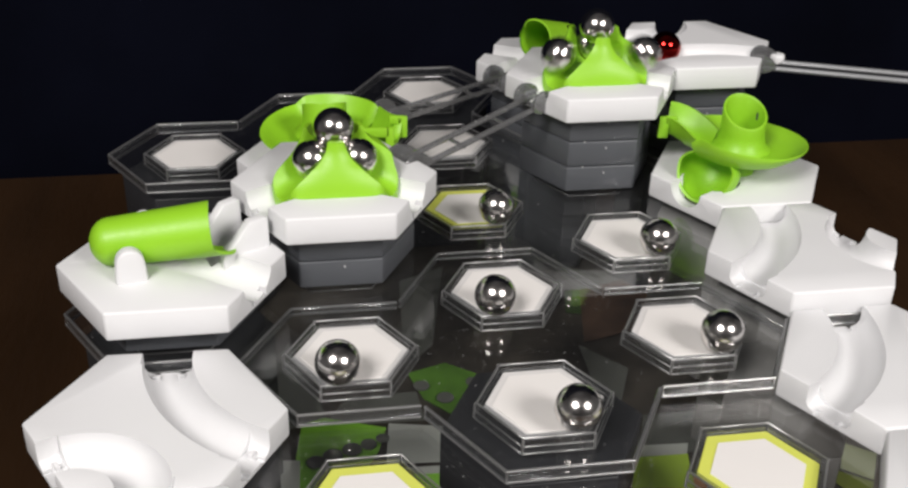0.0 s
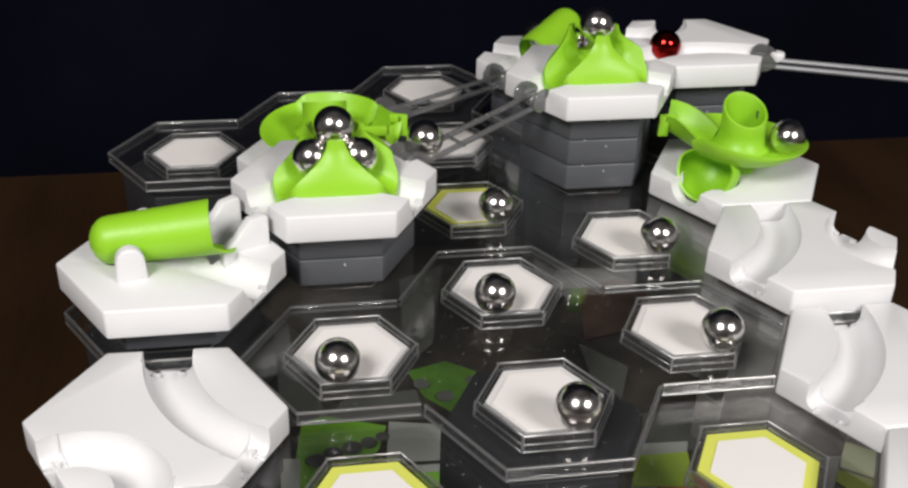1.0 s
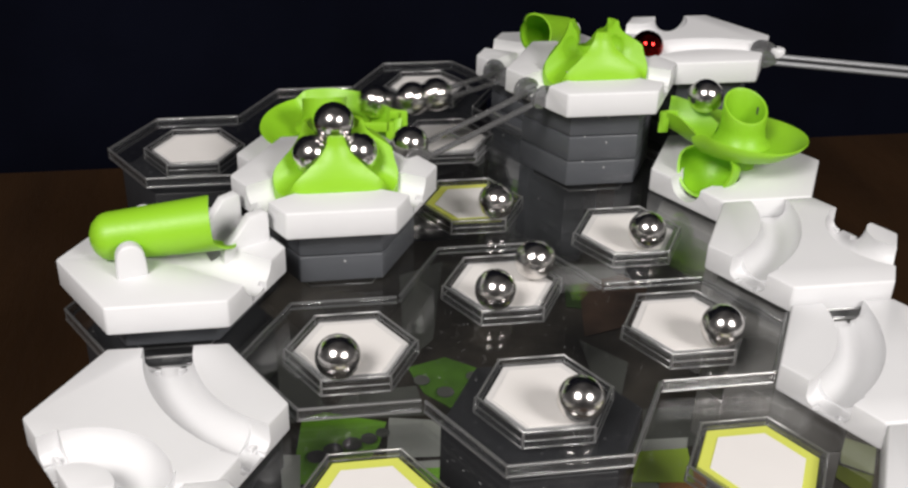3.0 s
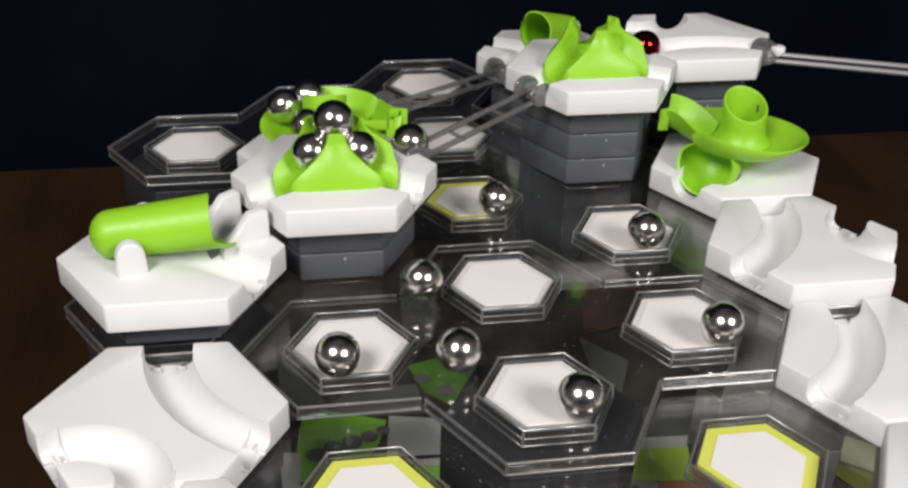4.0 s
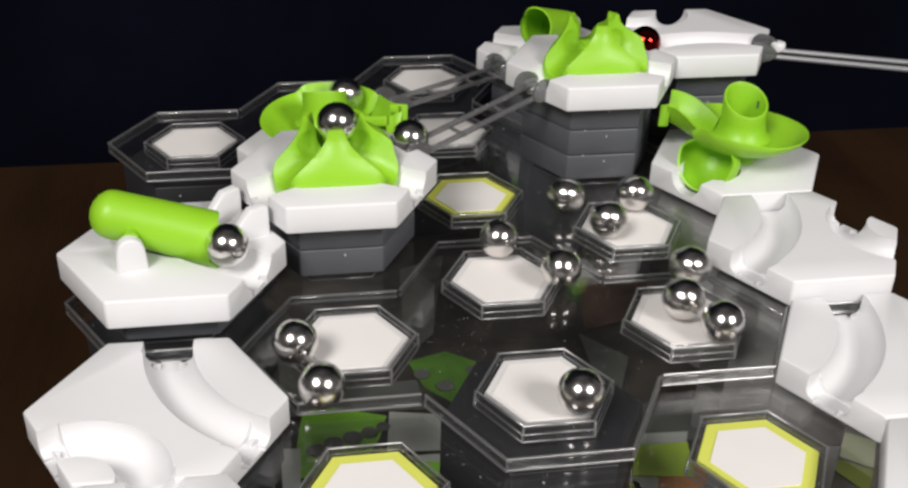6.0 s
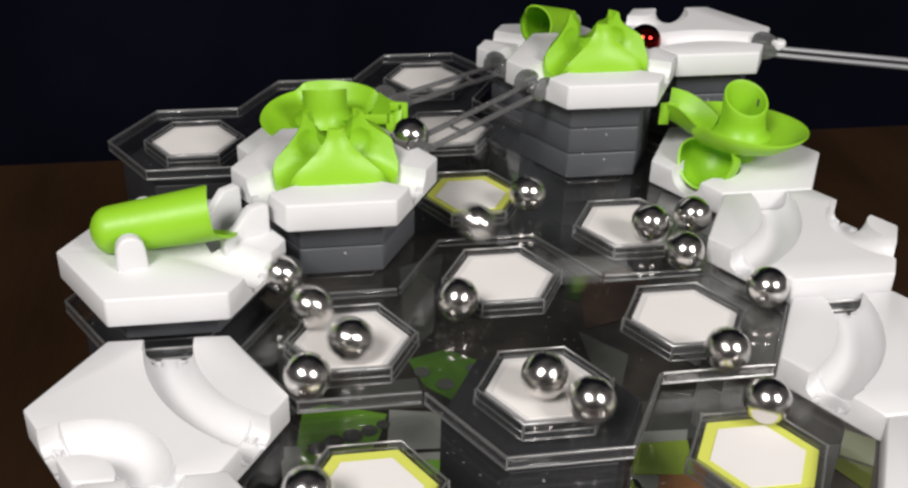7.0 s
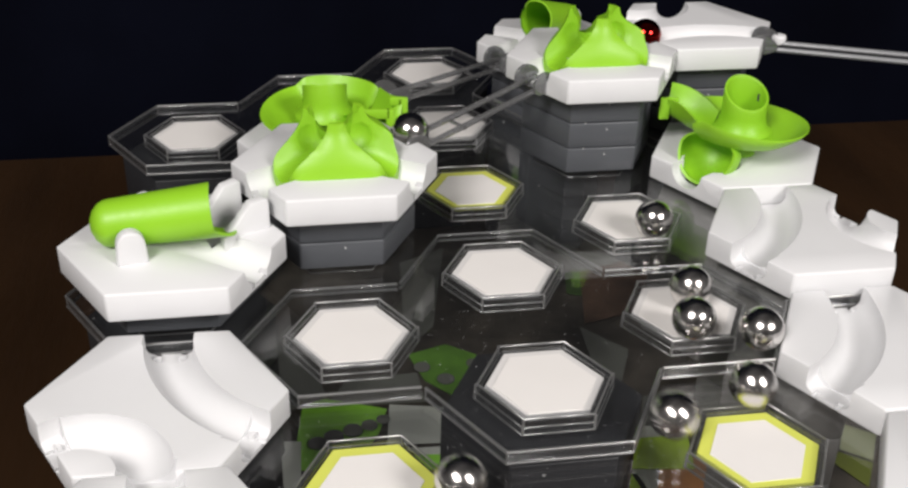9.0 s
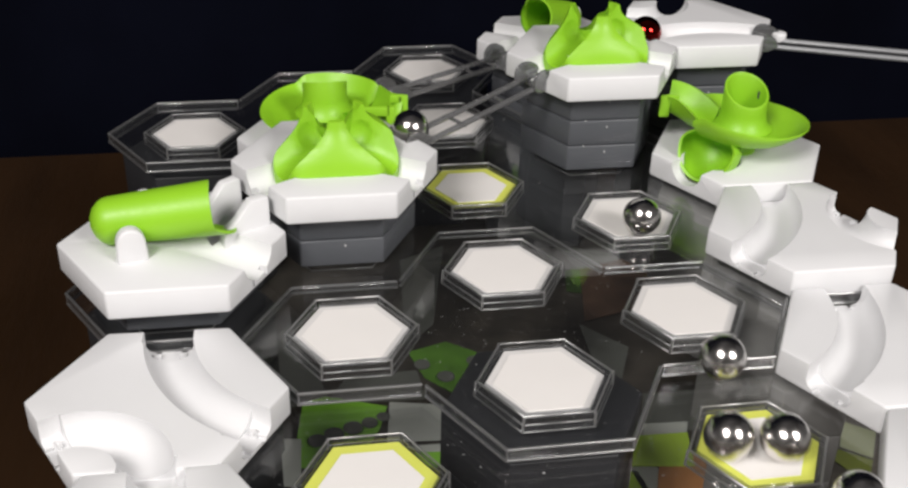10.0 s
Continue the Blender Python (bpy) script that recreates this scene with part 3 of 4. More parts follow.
# ---- the lime vortex bowls ----
def build_vortex(c, r, top, turn, tube_turn, outlet, wall_end, wall_fade, wall_high, label):
    x, y = cell(c, r)
    t = thing("vortex_tile", pose(x, y, top, 0, 0, turn), label, "track tile", "vortex tiles")
    # the tile keeps the grid's turn, which repeats every 60 degrees
    a = radians(outlet)
    pit = moved(lathe([(0.0003, -0.0088), (0.0106, -0.0088), (0.0106, 0.004), (0.0003, 0.004)], 32), pose(0.0150 * math.cos(a), 0.0150 * math.sin(a), 0))
    body = tile_body([moved(pit, pose(0, 0, 0, 0, 0, turn)), notch(outlet + turn, 0.017)])
    part("tile_body", body, WHITE, t, at=pose(0, 0, 0, 0, 0, -turn))
    bm = lathe([(0.0072, 0.0098), (0.012, 0.0092), (0.0155, 0.0095), (0.0172, 0.0098), (0.019, 0.0103), (0.0204, 0.0111), (0.0218, 0.0124), (0.0232, 0.0140), (0.0246, 0.0150),
                (0.0248, 0.0142), (0.0238, 0.0124), (0.0222, 0.0110), (0.0208, 0.0098), (0.0195, 0.0088), (0.0172, 0.0082),
                (0.012, 0.0076), (0.0072, 0.0078)], 96)
    # the rim stands high along the inlet's outer side and sinks round the bowl
    for v in bm.verts:
        turned = math.degrees(math.atan2(v.co.y, v.co.x)) % 360
        rise = max(0.0, min(1.0, (turned - 195) / 12)) * max(0.0, min(1.0, (wall_end - turned) / wall_fade))
        lift = max(0.0, (v.co.z - 0.0092) / 0.0058) ** 1.5
        v.co.xy *= 1 - 0.06 * rise
        v.co.z += lift * (wall_high * rise - 0.0034 * (0.5 + 0.5 * math.cos(radians(turned - 45))) ** 2)
    # the rim opens where the inlet chute runs in
    gap = []
    for f in bm.faces:
        mid = f.calc_center_median()
        if 132 < math.degrees(math.atan2(mid.y, mid.x)) % 360 < 200 and mid.xy.length > 0.0155:
            gap.append(f)
    bmesh.ops.delete(bm, geom=gap, context="FACES")
    sink = 0.0022 if tube_turn else 0.0
    bowl = part("bowl", bm, GREEN, t, "lime-green plastic bowl", pose(0, 0, -sink))
    part("stem", lathe([(0.0004, -0.001), (0.0066, -0.001), (0.0070, 0.0082), (0.0004, 0.0082)], 32), GREEN, t)
    bm = lathe([(0.0080, 0.0236), (0.0082, 0.0238), (0.0084, 0.0234), (0.0084, 0.0160), (0.0092, 0.0116), (0.0116, 0.0096), (0.0080, 0.0090), (0.0070, 0.0112), (0.0072, 0.0232), (0.0075, 0.0238)], 48)
    for v in bm.verts:
        if v.co.z > 0.02:
            v.co.z += 0.52 * v.co.y if tube_turn == 0 else 0.40 * v.co.y - 0.0024
    tube = part("funnel_tube", bm, GREEN, t, at=pose(0, 0, 0, 0, 0, tube_turn - turn))
    # dark grey boxes imitate the shade inside the tube's slots
    for s in (-1, 1) if tube_turn == 0 else ():
        part("slot_shade", moved(box(-0.0005, 0.0005, -0.0006, 0.0006, -0.0014, 0.0014, 0), pose(s * 0.0067, 0.0032, 0.0205)), GREY, tube)
    # inlet chute that runs into the bowl along its edge
    front = bezier(Vector((-0.0288, 0.0080, 0.0198)), Vector((-0.0240, 0.0074, 0.0196)), Vector((-0.0232, -0.0010, 0.0184)), Vector((-0.0217, -0.0079, 0.0176)), 16)
    rear = bezier(Vector((-0.0218, 0.0204, 0.0206)), Vector((-0.0180, 0.0196, 0.0204)), Vector((-0.0110, 0.0165, 0.0186)), Vector((-0.0066, 0.0070, 0.0136)), 16)
    rows, n = [], 17
    for k, (f, b) in enumerate(zip(front, rear)):
        low = 0.0124 - 0.0028 * min(1.0, k / 10)
        up, down = [], []
        for i in range(n):
            u = i / (n - 1)
            p, w = f.lerp(b, u), abs(2 * u - 1) ** 2.8
            up.append((p.x, p.y, low + (p.z - low) * w))
            q = f.lerp(b, 0.5 + (u - 0.5) * 1.11)
            down.append((q.x, q.y, low + (p.z - low) * w - 0.0010 * (1 - w)))
        rows.append(up + down[::-1])
    bm = bmesh.new()
    rings = [[bm.verts.new(p) for p in row] for row in rows]
    for A, B in zip(rings, rings[1:]):
        for i in range(2 * n):
            k = (i + 1) % (2 * n)
            bm.faces.new((A[i], B[i], B[k], A[k]))
    for ring in (rings[0], rings[-1]):
        for i in range(n - 1):
            bm.faces.new((ring[i], ring[i + 1], ring[2 * n - 2 - i], ring[2 * n - 1 - i]))
    bmesh.ops.recalc_face_normals(bm, faces=bm.faces)
    chute = part("inlet_chute", bm, GREEN, bowl)
    part("hook", join(box(-0.0020, 0.0020, -0.0008, 0.0008, -0.0085, 0.0002), box(0.0, 0.0050, -0.0008, 0.0008, -0.0030, 0.0004)),
         GREEN, bowl, at=pose(-0.0285, 0.0080, 0.0196, 0, 0, -6))
    if tube_turn:
        part("hook", join(box(-0.0016, 0.0016, -0.0009, 0.0009, -0.0092, 0.0004), box(0.0, 0.0130, -0.0009, 0.0009, -0.0034, 0.0004)),
             GREEN, bowl, at=pose(-0.0218, 0.0206, 0.0204, 0, 0, -8))
    # scoop under the bowl, open towards the outlet
    bm = bmesh.new()
    rings = []
    for shell, rad in ((0, 0.0118), (1, 0.0109)):
        for j in range(11):
            pol = radians(72 + 104 * j / 10)
            rings.append([bm.verts.new((rad * math.cos(pol), rad * math.sin(pol) * math.cos(2 * math.pi * i / 32), 1.15 * rad * math.sin(pol) * math.sin(2 * math.pi * i / 32) * (1.0 if i > 16 else 0.52)))
                          for i in range(32)])
    for j in list(range(10)) + list(range(11, 21)):
        for i in range(32):
            k = (i + 1) % 32
            bm.faces.new((rings[j][i], rings[j][k], rings[j + 1][k], rings[j + 1][i]))
    for i in range(32):
        k = (i + 1) % 32
        bm.faces.new((rings[0][i], rings[0][k], rings[11][k], rings[11][i]))
    bm.faces.new(rings[10])
    bm.faces.new(rings[21][::-1])
    bmesh.ops.recalc_face_normals(bm, faces=bm.faces)
    part("outlet_scoop", bm, GREEN, t, at=pose(0.0172 * math.cos(a), 0.0172 * math.sin(a), 0.0046, 0, -22, outlet + 12))
    return t


build_vortex(2, 1, 0.0110, 0, 0, 210, 280, 70, 0.0030, "white tile carrying a lime-green vortex bowl with a centre tube")
build_vortex(-1, 1.5, 0.0110, 183, 180, 147, 292, 8, 0.0034, "white tile carrying a lime-green vortex bowl behind the near tower")


# ---- the lime tipping tubes ----
def tube_mesh(hand):
    """Tube along x: a round closed end at -x, an open mouth with a lip at +x, slightly wider towards the mouth."""
    bm = bmesh.new()
    T = 0.0008
    na = 40
    outer, inner = [], []
    xs = [(-0.0190 + 0.0062 * (1 - math.cos(radians(a))), math.sin(radians(a))) for a in (2, 20, 40, 60, 75, 90)]
    xs += [(-0.0128 + 0.0303 * k / 8, 1.0) for k in range(1, 9)]
    for shell, off in ((outer, 0.0), (inner, T)):
        for n, (x, f) in enumerate(xs):
            ring = []
            R = 0.0074 + 0.0012 * max(0, x + 0.0128) / 0.0303
            for i in range(na):
                a = 2 * math.pi * i / na
                xx = x + (off if f < 1 else 0)
                if n == len(xs) - 1:
                    xx += (0.0100 if hand > 0 else 0.0015) * max(0.0, -math.sin(a) - 0.42) - 0.0180 * max(0.0, hand * math.cos(a)) * (0.5 - 0.5 * math.sin(a))
                rr = (R - off) * f
                ring.append(bm.verts.new((xx, rr * math.cos(a), rr * math.sin(a))))
            shell.append(ring)
    for shell in (outer, inner):
        for A, B in zip(shell, shell[1:]):
            for i in range(na):
                k = (i + 1) % na
                bm.faces.new((A[i], A[k], B[k], B[i]))
        bm.faces.new(shell[0])
    for i in range(na):
        k = (i + 1) % na
        bm.faces.new((outer[-1][i], outer[-1][k], inner[-1][k], inner[-1][i]))
    bmesh.ops.recalc_face_normals(bm, faces=bm.faces)
    return bm


TUBE_AT = (-0.0045, 0.0, 0.0080)


def build_tipper(c, r, top, turn, label, hand=1):
    x, y = cell(c, r)
    t = thing("tipping_tile", pose(x, y, top, 0, 0, turn), label, "track tile", "tipping tiles")
    rw = 0.0082
    sec = [(-rw, 0.016)] + [(rw * math.cos(radians(q)), rw + rw * math.sin(radians(q))) for q in range(180, 361, 15)] + [(rw, 0.016)]
    well = sweep([Vector((-0.010, 0.001 * hand, 0.0002)), Vector((0.004, -0.001 * hand, -0.0036)), Vector((0.014, -0.0065 * hand, -0.0062)),
                  Vector((0.0223, -0.0129 * hand, -0.0072)), Vector((0.0310, -0.0179 * hand, -0.0073))], sec)
    part("tile_body", tile_body([well, notch(30 * hand, 0.020), *rail_slots(-30 * hand)]), WHITE, t)
    outline = [Vector((-0.0046, 0.0)), Vector((0.0046, 0.0)), Vector((0.0044, 0.004))]
    outline += [Vector((0.0042 * math.cos(radians(a)), 0.0066 + 0.0044 * math.sin(radians(a)))) for a in range(0, 181, 20)] + [Vector((-0.0044, 0.004))]
    for side in (-1, 1) if hand > 0 else (-1,):
        bm = prism(outline, -0.0021, 0.0021, 0.0009, 3)
        part("pivot_post", moved(bm, pose(0, 0, 0, 90)), WHITE, t, at=pose(-0.0108 if side < 0 else -0.0085, side * 0.0116, -0.0005, 0, 0, 14 if side < 0 else 0))
    for side, tall in ((1, 0.0160), (-1, 0.0172)) if hand > 0 else ():
        outline = [Vector((-0.0100, 0.0)), Vector((0.0058, 0.0)), Vector((0.0058, tall - 0.0008)), Vector((0.0048, tall)), Vector((-0.0004, tall - 0.0004)),
                   Vector((-0.0052, tall * 0.66)), Vector((-0.0094, tall * 0.50)), Vector((-0.0100, tall * 0.44))]
        bm = prism(outline, -0.0019, 0.0019, 0.0007, 2)
        a = radians(30 * hand)
        part("guide_wall", moved(bm, pose(0, 0, 0, 90)), WHITE, t,
             at=pose(0.0225 * math.cos(a) - side * 0.0086 * math.sin(a), 0.0225 * math.sin(a) + side * 0.0086 * math.cos(a), -0.0070, 0, 0, 30 * hand + side * 4))
    tube = part("tipping_tube", tube_mesh(hand), GREEN, t, "lime-green tube, closed and rounded at one end", pose(*TUBE_AT))
    for side in (-1, 1):
        part("axle", moved(lathe([(0.0003, -0.0018), (0.0024, -0.0018), (0.0024, 0.0018), (0.0003, 0.0018)], 20), pose(0, 0, 0, 90)), GREEN, tube,
             at=pose(-0.0060, side * 0.0084, -0.0012))
    return t, tube


TIPPER, TIP_TUBE = build_tipper(-2, 0, 0.0194, 0, "white tile with a lime-green tipping ball tube on a pivot")
FAR_TIPPER, FAR_TUBE = build_tipper(1, 2.5, 0.0260, 180, "white tile with a lime-green tipping ball tube on the far tower", -1)


# ---- rails ----
def rod(a, b, radius=0.0011):
    sec = [(radius * math.cos(radians(t)), radius * math.sin(radians(t))) for t in range(0, 360, 45)]
    return sweep([a, a.lerp(b, 0.5), b], sec)


def build_rail(a, b, label, mat):
    a, b = Vector(a), Vector(b)
    t = thing("track_rail", Matrix.Translation(a), label, "rail", "track rails")
    d = b - a
    fwd = d.normalized()
    side = fwd.cross(Vector((0, 0, 1))).normalized()
    for s in (-0.0042, 0.0042):
        part("rod", rod(side * s, side * s + d), mat, t)
    for end, sgn in ((Vector((0, 0, 0)), 1), (d, -1)):
        turn = Matrix.Translation(end + fwd * sgn * 0.004) @ fwd.to_track_quat("X", "Z").to_matrix().to_4x4()
        for s in (-0.0052, 0.0052):
            bm = prism([Vector((0.0060 * math.cos(radians(t)), (0.0044 if t < 180 else 0.0030) * math.sin(radians(t)) * (1.15 - 0.3 * math.cos(radians(t))), 0)) for t in range(0, 360, 20)], -0.0006, 0.0006, 0.0002, 1)
            part("end_cheek", moved(bm, turn @ pose(0, s, 0.001, 90)), RAIL, t)
        part("cross_tie", moved(box(-0.0012, 0.0012, -0.005, 0.005, -0.0022, -0.0008, 0.0002), turn), mat, t)
    for k in (0.38, 0.68):
        q = d * k
        turn = Matrix.Translation(q) @ fwd.to_track_quat("X", "Z").to_matrix().to_4x4()
        part("cross_tie", moved(box(-0.0005, 0.0005, -0.0045, 0.0045, -0.0016, -0.0004, 0.0002), turn), mat, t)
    return t


def edge(c, r, a, out, z):
    x, y = cell(c, r)
    return (x + (TILE_R * 0.866 + out) * math.cos(radians(a)), y + (TILE_R * 0.866 + out) * math.sin(radians(a)), z)


build_rail(edge(-1, 0.5, 30, -0.003, 0.0255), edge(1, 1.5, 210, -0.004, 0.0365), "smoky clear plastic rail between the two splitter towers", RAIL)
build_rail(edge(-1, 1.5, 30, -0.0022, 0.0192), edge(1, 2.5, 210, -0.004, 0.0215), "smoky clear plastic rail to the rear vortex bowl", RAIL)
RAIL_GREY = material("silver_grey_plastic", (0.22, 0.225, 0.235), 0.3, 0.2, grain=800, vary=0.04)
build_rail(edge(2, 2, 330, -0.004, 0.0365), (0.303, 0.005, 0.0465), "long pale grey rail running off from the far tile", RAIL_GREY)


part("rail_stop", prism(hexagon(0.0034, 0), 0, 0.0042, 0.0012, 3), WHITE, FAR_TILE, "small white rounded stop", pose(0.0330, -0.0125, -0.0055))


# ---- marbles ----
def marble_mesh():
    bm = bmesh.new()
    bmesh.ops.create_uvsphere(bm, u_segments=48, v_segments=24, radius=BALL_R)
    return bm


MARBLE = None


def marble(mat=STEEL, label="polished steel marble rolling on the track"):
    global MARBLE
    if MARBLE is None or mat is not STEEL:
        ob = part("marble", marble_mesh(), mat)
        if mat is STEEL:
            MARBLE = ob
    else:
        ob = new("marble", MARBLE.data)
    return tagged(ob, label, "marble", "marbles")


def roll(ob, rows):
    """Key a marble along places (seconds, x, y, z)."""
    walk(ob, [(t, pose(x, y, z)) for t, x, y, z in rows])


def motions():
    tip = [(0, -5), (5.5, -5), (5.6, 3), (5.7, 13), (6.2, 20), (6.78, 21), (6.9, 5), (7.0, -8), (7.1, -7), (7.3, -5), (10, -5)]
    walk(TIP_TUBE, [(t, pose(*TUBE_AT, 0, a, 0)) for t, a in tip])
    far = [(0, -15), (0.7, -14), (0.9, 3), (1.1, 18), (1.3, 21), (2.1, 20), (2.3, 0), (2.4, -14), (2.5, -15), (10, -15)]
    walk(FAR_TUBE, [(t, pose(TUBE_AT[0] + 0.0062, TUBE_AT[1] + 0.0025, TUBE_AT[2] + 0.0014, 0, a, 48)) for t, a in far])
    # t2 left
    roll(marble(), [
        (0, 0.0363, 0.0837, 0.051), (0.1, 0.0297, 0.0725, 0.049), (0.2, 0.0221, 0.0672, 0.046), (0.3, 0.0141, 0.0653, 0.0425),
        (0.4, 0.0058, 0.0598, 0.04), (0.5, -0.0032, 0.0558, 0.0375), (0.6, -0.013, 0.0542, 0.0345), (0.7, -0.0221, 0.051, 0.032),
        (0.8, -0.0234, 0.0504, 0.032), (0.95, -0.0188, 0.0511, 0.0325), (1.1, -0.0194, 0.0515, 0.0325), (1.5, -0.0227, 0.0499, 0.032),
        (1.75, -0.0246, 0.0487, 0.0302), (10, -0.0246, 0.0487, 0.0302)])
    # t2 right
    roll(marble(), [
        (0, 0.0707, 0.0862, 0.05), (0.1, 0.0723, 0.0754, 0.047), (0.2, 0.0831, 0.0813, 0.04), (0.3, 0.0915, 0.0771, 0.036),
        (0.4, 0.0961, 0.0768, 0.033), (0.5, 0.0952, 0.0717, 0.029), (0.6, 0.0964, 0.0631, 0.0265), (0.7, 0.1028, 0.0567, 0.026),
        (0.8, 0.1093, 0.0526, 0.026), (0.9, 0.1138, 0.0503, 0.026), (1, 0.1191, 0.0529, 0.026), (1.1, 0.1204, 0.0609, 0.026),
        (1.25, 0.1109, 0.0742, 0.0265), (1.4, 0.1079, 0.0724, 0.021), (1.5, 0.0999, 0.068, 0.0135), (1.6, 0.0923, 0.0716, 0.0125),
        (1.7, 0.088, 0.0589, 0.0125), (1.9, 0.078, 0.0485, 0.011), (2.1, 0.065, 0.0395, 0.0079), (2.3, 0.0498, 0.0273, 0.0079),
        (2.5, 0.0366, 0.0203, 0.0079), (2.7, 0.0254, 0.0118, 0.0079), (3.15, 0.005, -0.0001, 0.0079), (3.8, -0.0219, -0.004, 0.0079),
        (4, -0.0278, -0.0071, 0.0079), (4.2, -0.0332, -0.0095, 0.0079), (4.5, -0.0406, -0.0148, 0.0079), (4.9, -0.0514, -0.0257, 0.0079),
        (5.1, -0.0561, -0.0313, 0.0079), (5.5, -0.0651, -0.0355, 0.0079), (5.7, -0.0668, -0.036, 0.0079), (6.3, -0.0695, -0.0435, 0.0079),
        (6.8, -0.0687, -0.0524, 0.0079), (7, -0.0661, -0.0564, 0.0079), (7.2, -0.0636, -0.0637, 0.0079), (7.5, -0.0605, -0.0733, 0.004),
        (8, -0.0562, -0.0941, 0.0029), (8.4, -0.0529, -0.1129, 0.0029), (9, -0.0618, -0.1247, 0.0029), (10, -0.0618, -0.1247, 0.0029)])
    # t2 back
    roll(marble(), [
        (0, 0.052, 0.0985, 0.05), (0.02, 0.052, 0.0985, 0.05), (0.15, 0.052, 0.115, 0.047), (0.4, 0.046, 0.145, 0.0375), (0.6, 0.0445, 0.15, 0.0355),
        (1.1, 0.0445, 0.15, 0.0355), (1.3, 0.0395, 0.15, 0.0335), (1.5, 0.0298, 0.1328, 0.031), (1.7, 0.0248, 0.1326, 0.0295),
        (1.9, 0.0182, 0.1291, 0.0285), (2.1, 0.0107, 0.123, 0.028), (2.3, 0.0022, 0.116, 0.028), (2.5, -0.0076, 0.1093, 0.028),
        (2.7, -0.0152, 0.1032, 0.028), (2.95, -0.0286, 0.0941, 0.028), (3.2, -0.0425, 0.1065, 0.0265), (3.5, -0.06, 0.1072, 0.0265),
        (3.8, -0.0677, 0.0788, 0.0265), (4, -0.0587, 0.0755, 0.0265), (4.2, -0.045, 0.0779, 0.0265), (4.4, -0.052, 0.09, 0.019),
        (4.56, -0.0152, 0.059, 0.012), (4.7, -0.0074, 0.0625, 0.0079), (4.8, -0.0029, 0.0594, 0.0079), (4.9, 0.0027, 0.0576, 0.0079),
        (5.1, 0.0134, 0.0581, 0.0079), (5.3, 0.0238, 0.0551, 0.0079), (5.5, 0.0344, 0.0525, 0.0079), (5.7, 0.0452, 0.0491, 0.0079),
        (6.2, 0.0632, 0.0359, 0.0079), (6.8, 0.072, 0.0237, 0.0079), (7, 0.0724, 0.0212, 0.0079), (7.5, 0.0702, 0.0147, 0.0079),
        (8, 0.0654, 0.0062, 0.0079), (8.5, 0.0598, -0.0072, 0.0079), (9, 0.0538, -0.0274, 0.0079), (9.3, 0.0512, -0.0397, 0.0079), (9.5, 0.0514, -0.046, 0.0079), (9.7, 0.0514, -0.0514, 0.0079),
        (10, 0.0494, -0.066, 0.0079)])
    # t2 top
    roll(marble(), [
        (0, 0.052, 0.089, 0.06), (2.3, 0.052, 0.089, 0.06), (2.4, 0.0555, 0.0894, 0.058), (2.5, 0.0649, 0.0986, 0.054),
        (2.65, 0.0744, 0.0982, 0.049), (2.85, 0.0796, 0.0761, 0.041), (2.95, 0.0886, 0.0733, 0.036), (3.05, 0.0936, 0.0718, 0.033),
        (3.2, 0.094, 0.0596, 0.0265), (3.4, 0.1021, 0.0509, 0.026), (3.6, 0.1119, 0.0474, 0.026), (3.8, 0.1181, 0.055, 0.026),
        (3.95, 0.1109, 0.0742, 0.0265), (4.1, 0.1079, 0.0724, 0.021), (4.22, 0.0999, 0.068, 0.0135), (4.35, 0.0905, 0.0645, 0.0125),
        (4.5, 0.0857, 0.0501, 0.013), (4.6, 0.0796, 0.0483, 0.01), (4.7, 0.0723, 0.0435, 0.0079), (4.8, 0.0641, 0.0377, 0.0079),
        (4.9, 0.0579, 0.0341, 0.0079), (5.1, 0.0436, 0.0282, 0.0079), (5.3, 0.0323, 0.0256, 0.0079), (5.5, 0.0266, 0.0196, 0.0079),
        (5.7, 0.0231, 0.0107, 0.0079), (6.2, 0.0139, -0.021, 0.0079), (6.8, 0.0042, -0.0541, 0.0079), (7, -0.0016, -0.0643, 0.0079),
        (7.2, -0.0069, -0.073, 0.0079), (7.5, -0.0121, -0.0802, 0.0079), (7.8, -0.0068, -0.0989, 0.003), (8, -0.0041, -0.1121, 0.0029),
        (8.5, -0.0029, -0.128, 0.0029), (10, -0.0029, -0.128, 0.0029)])
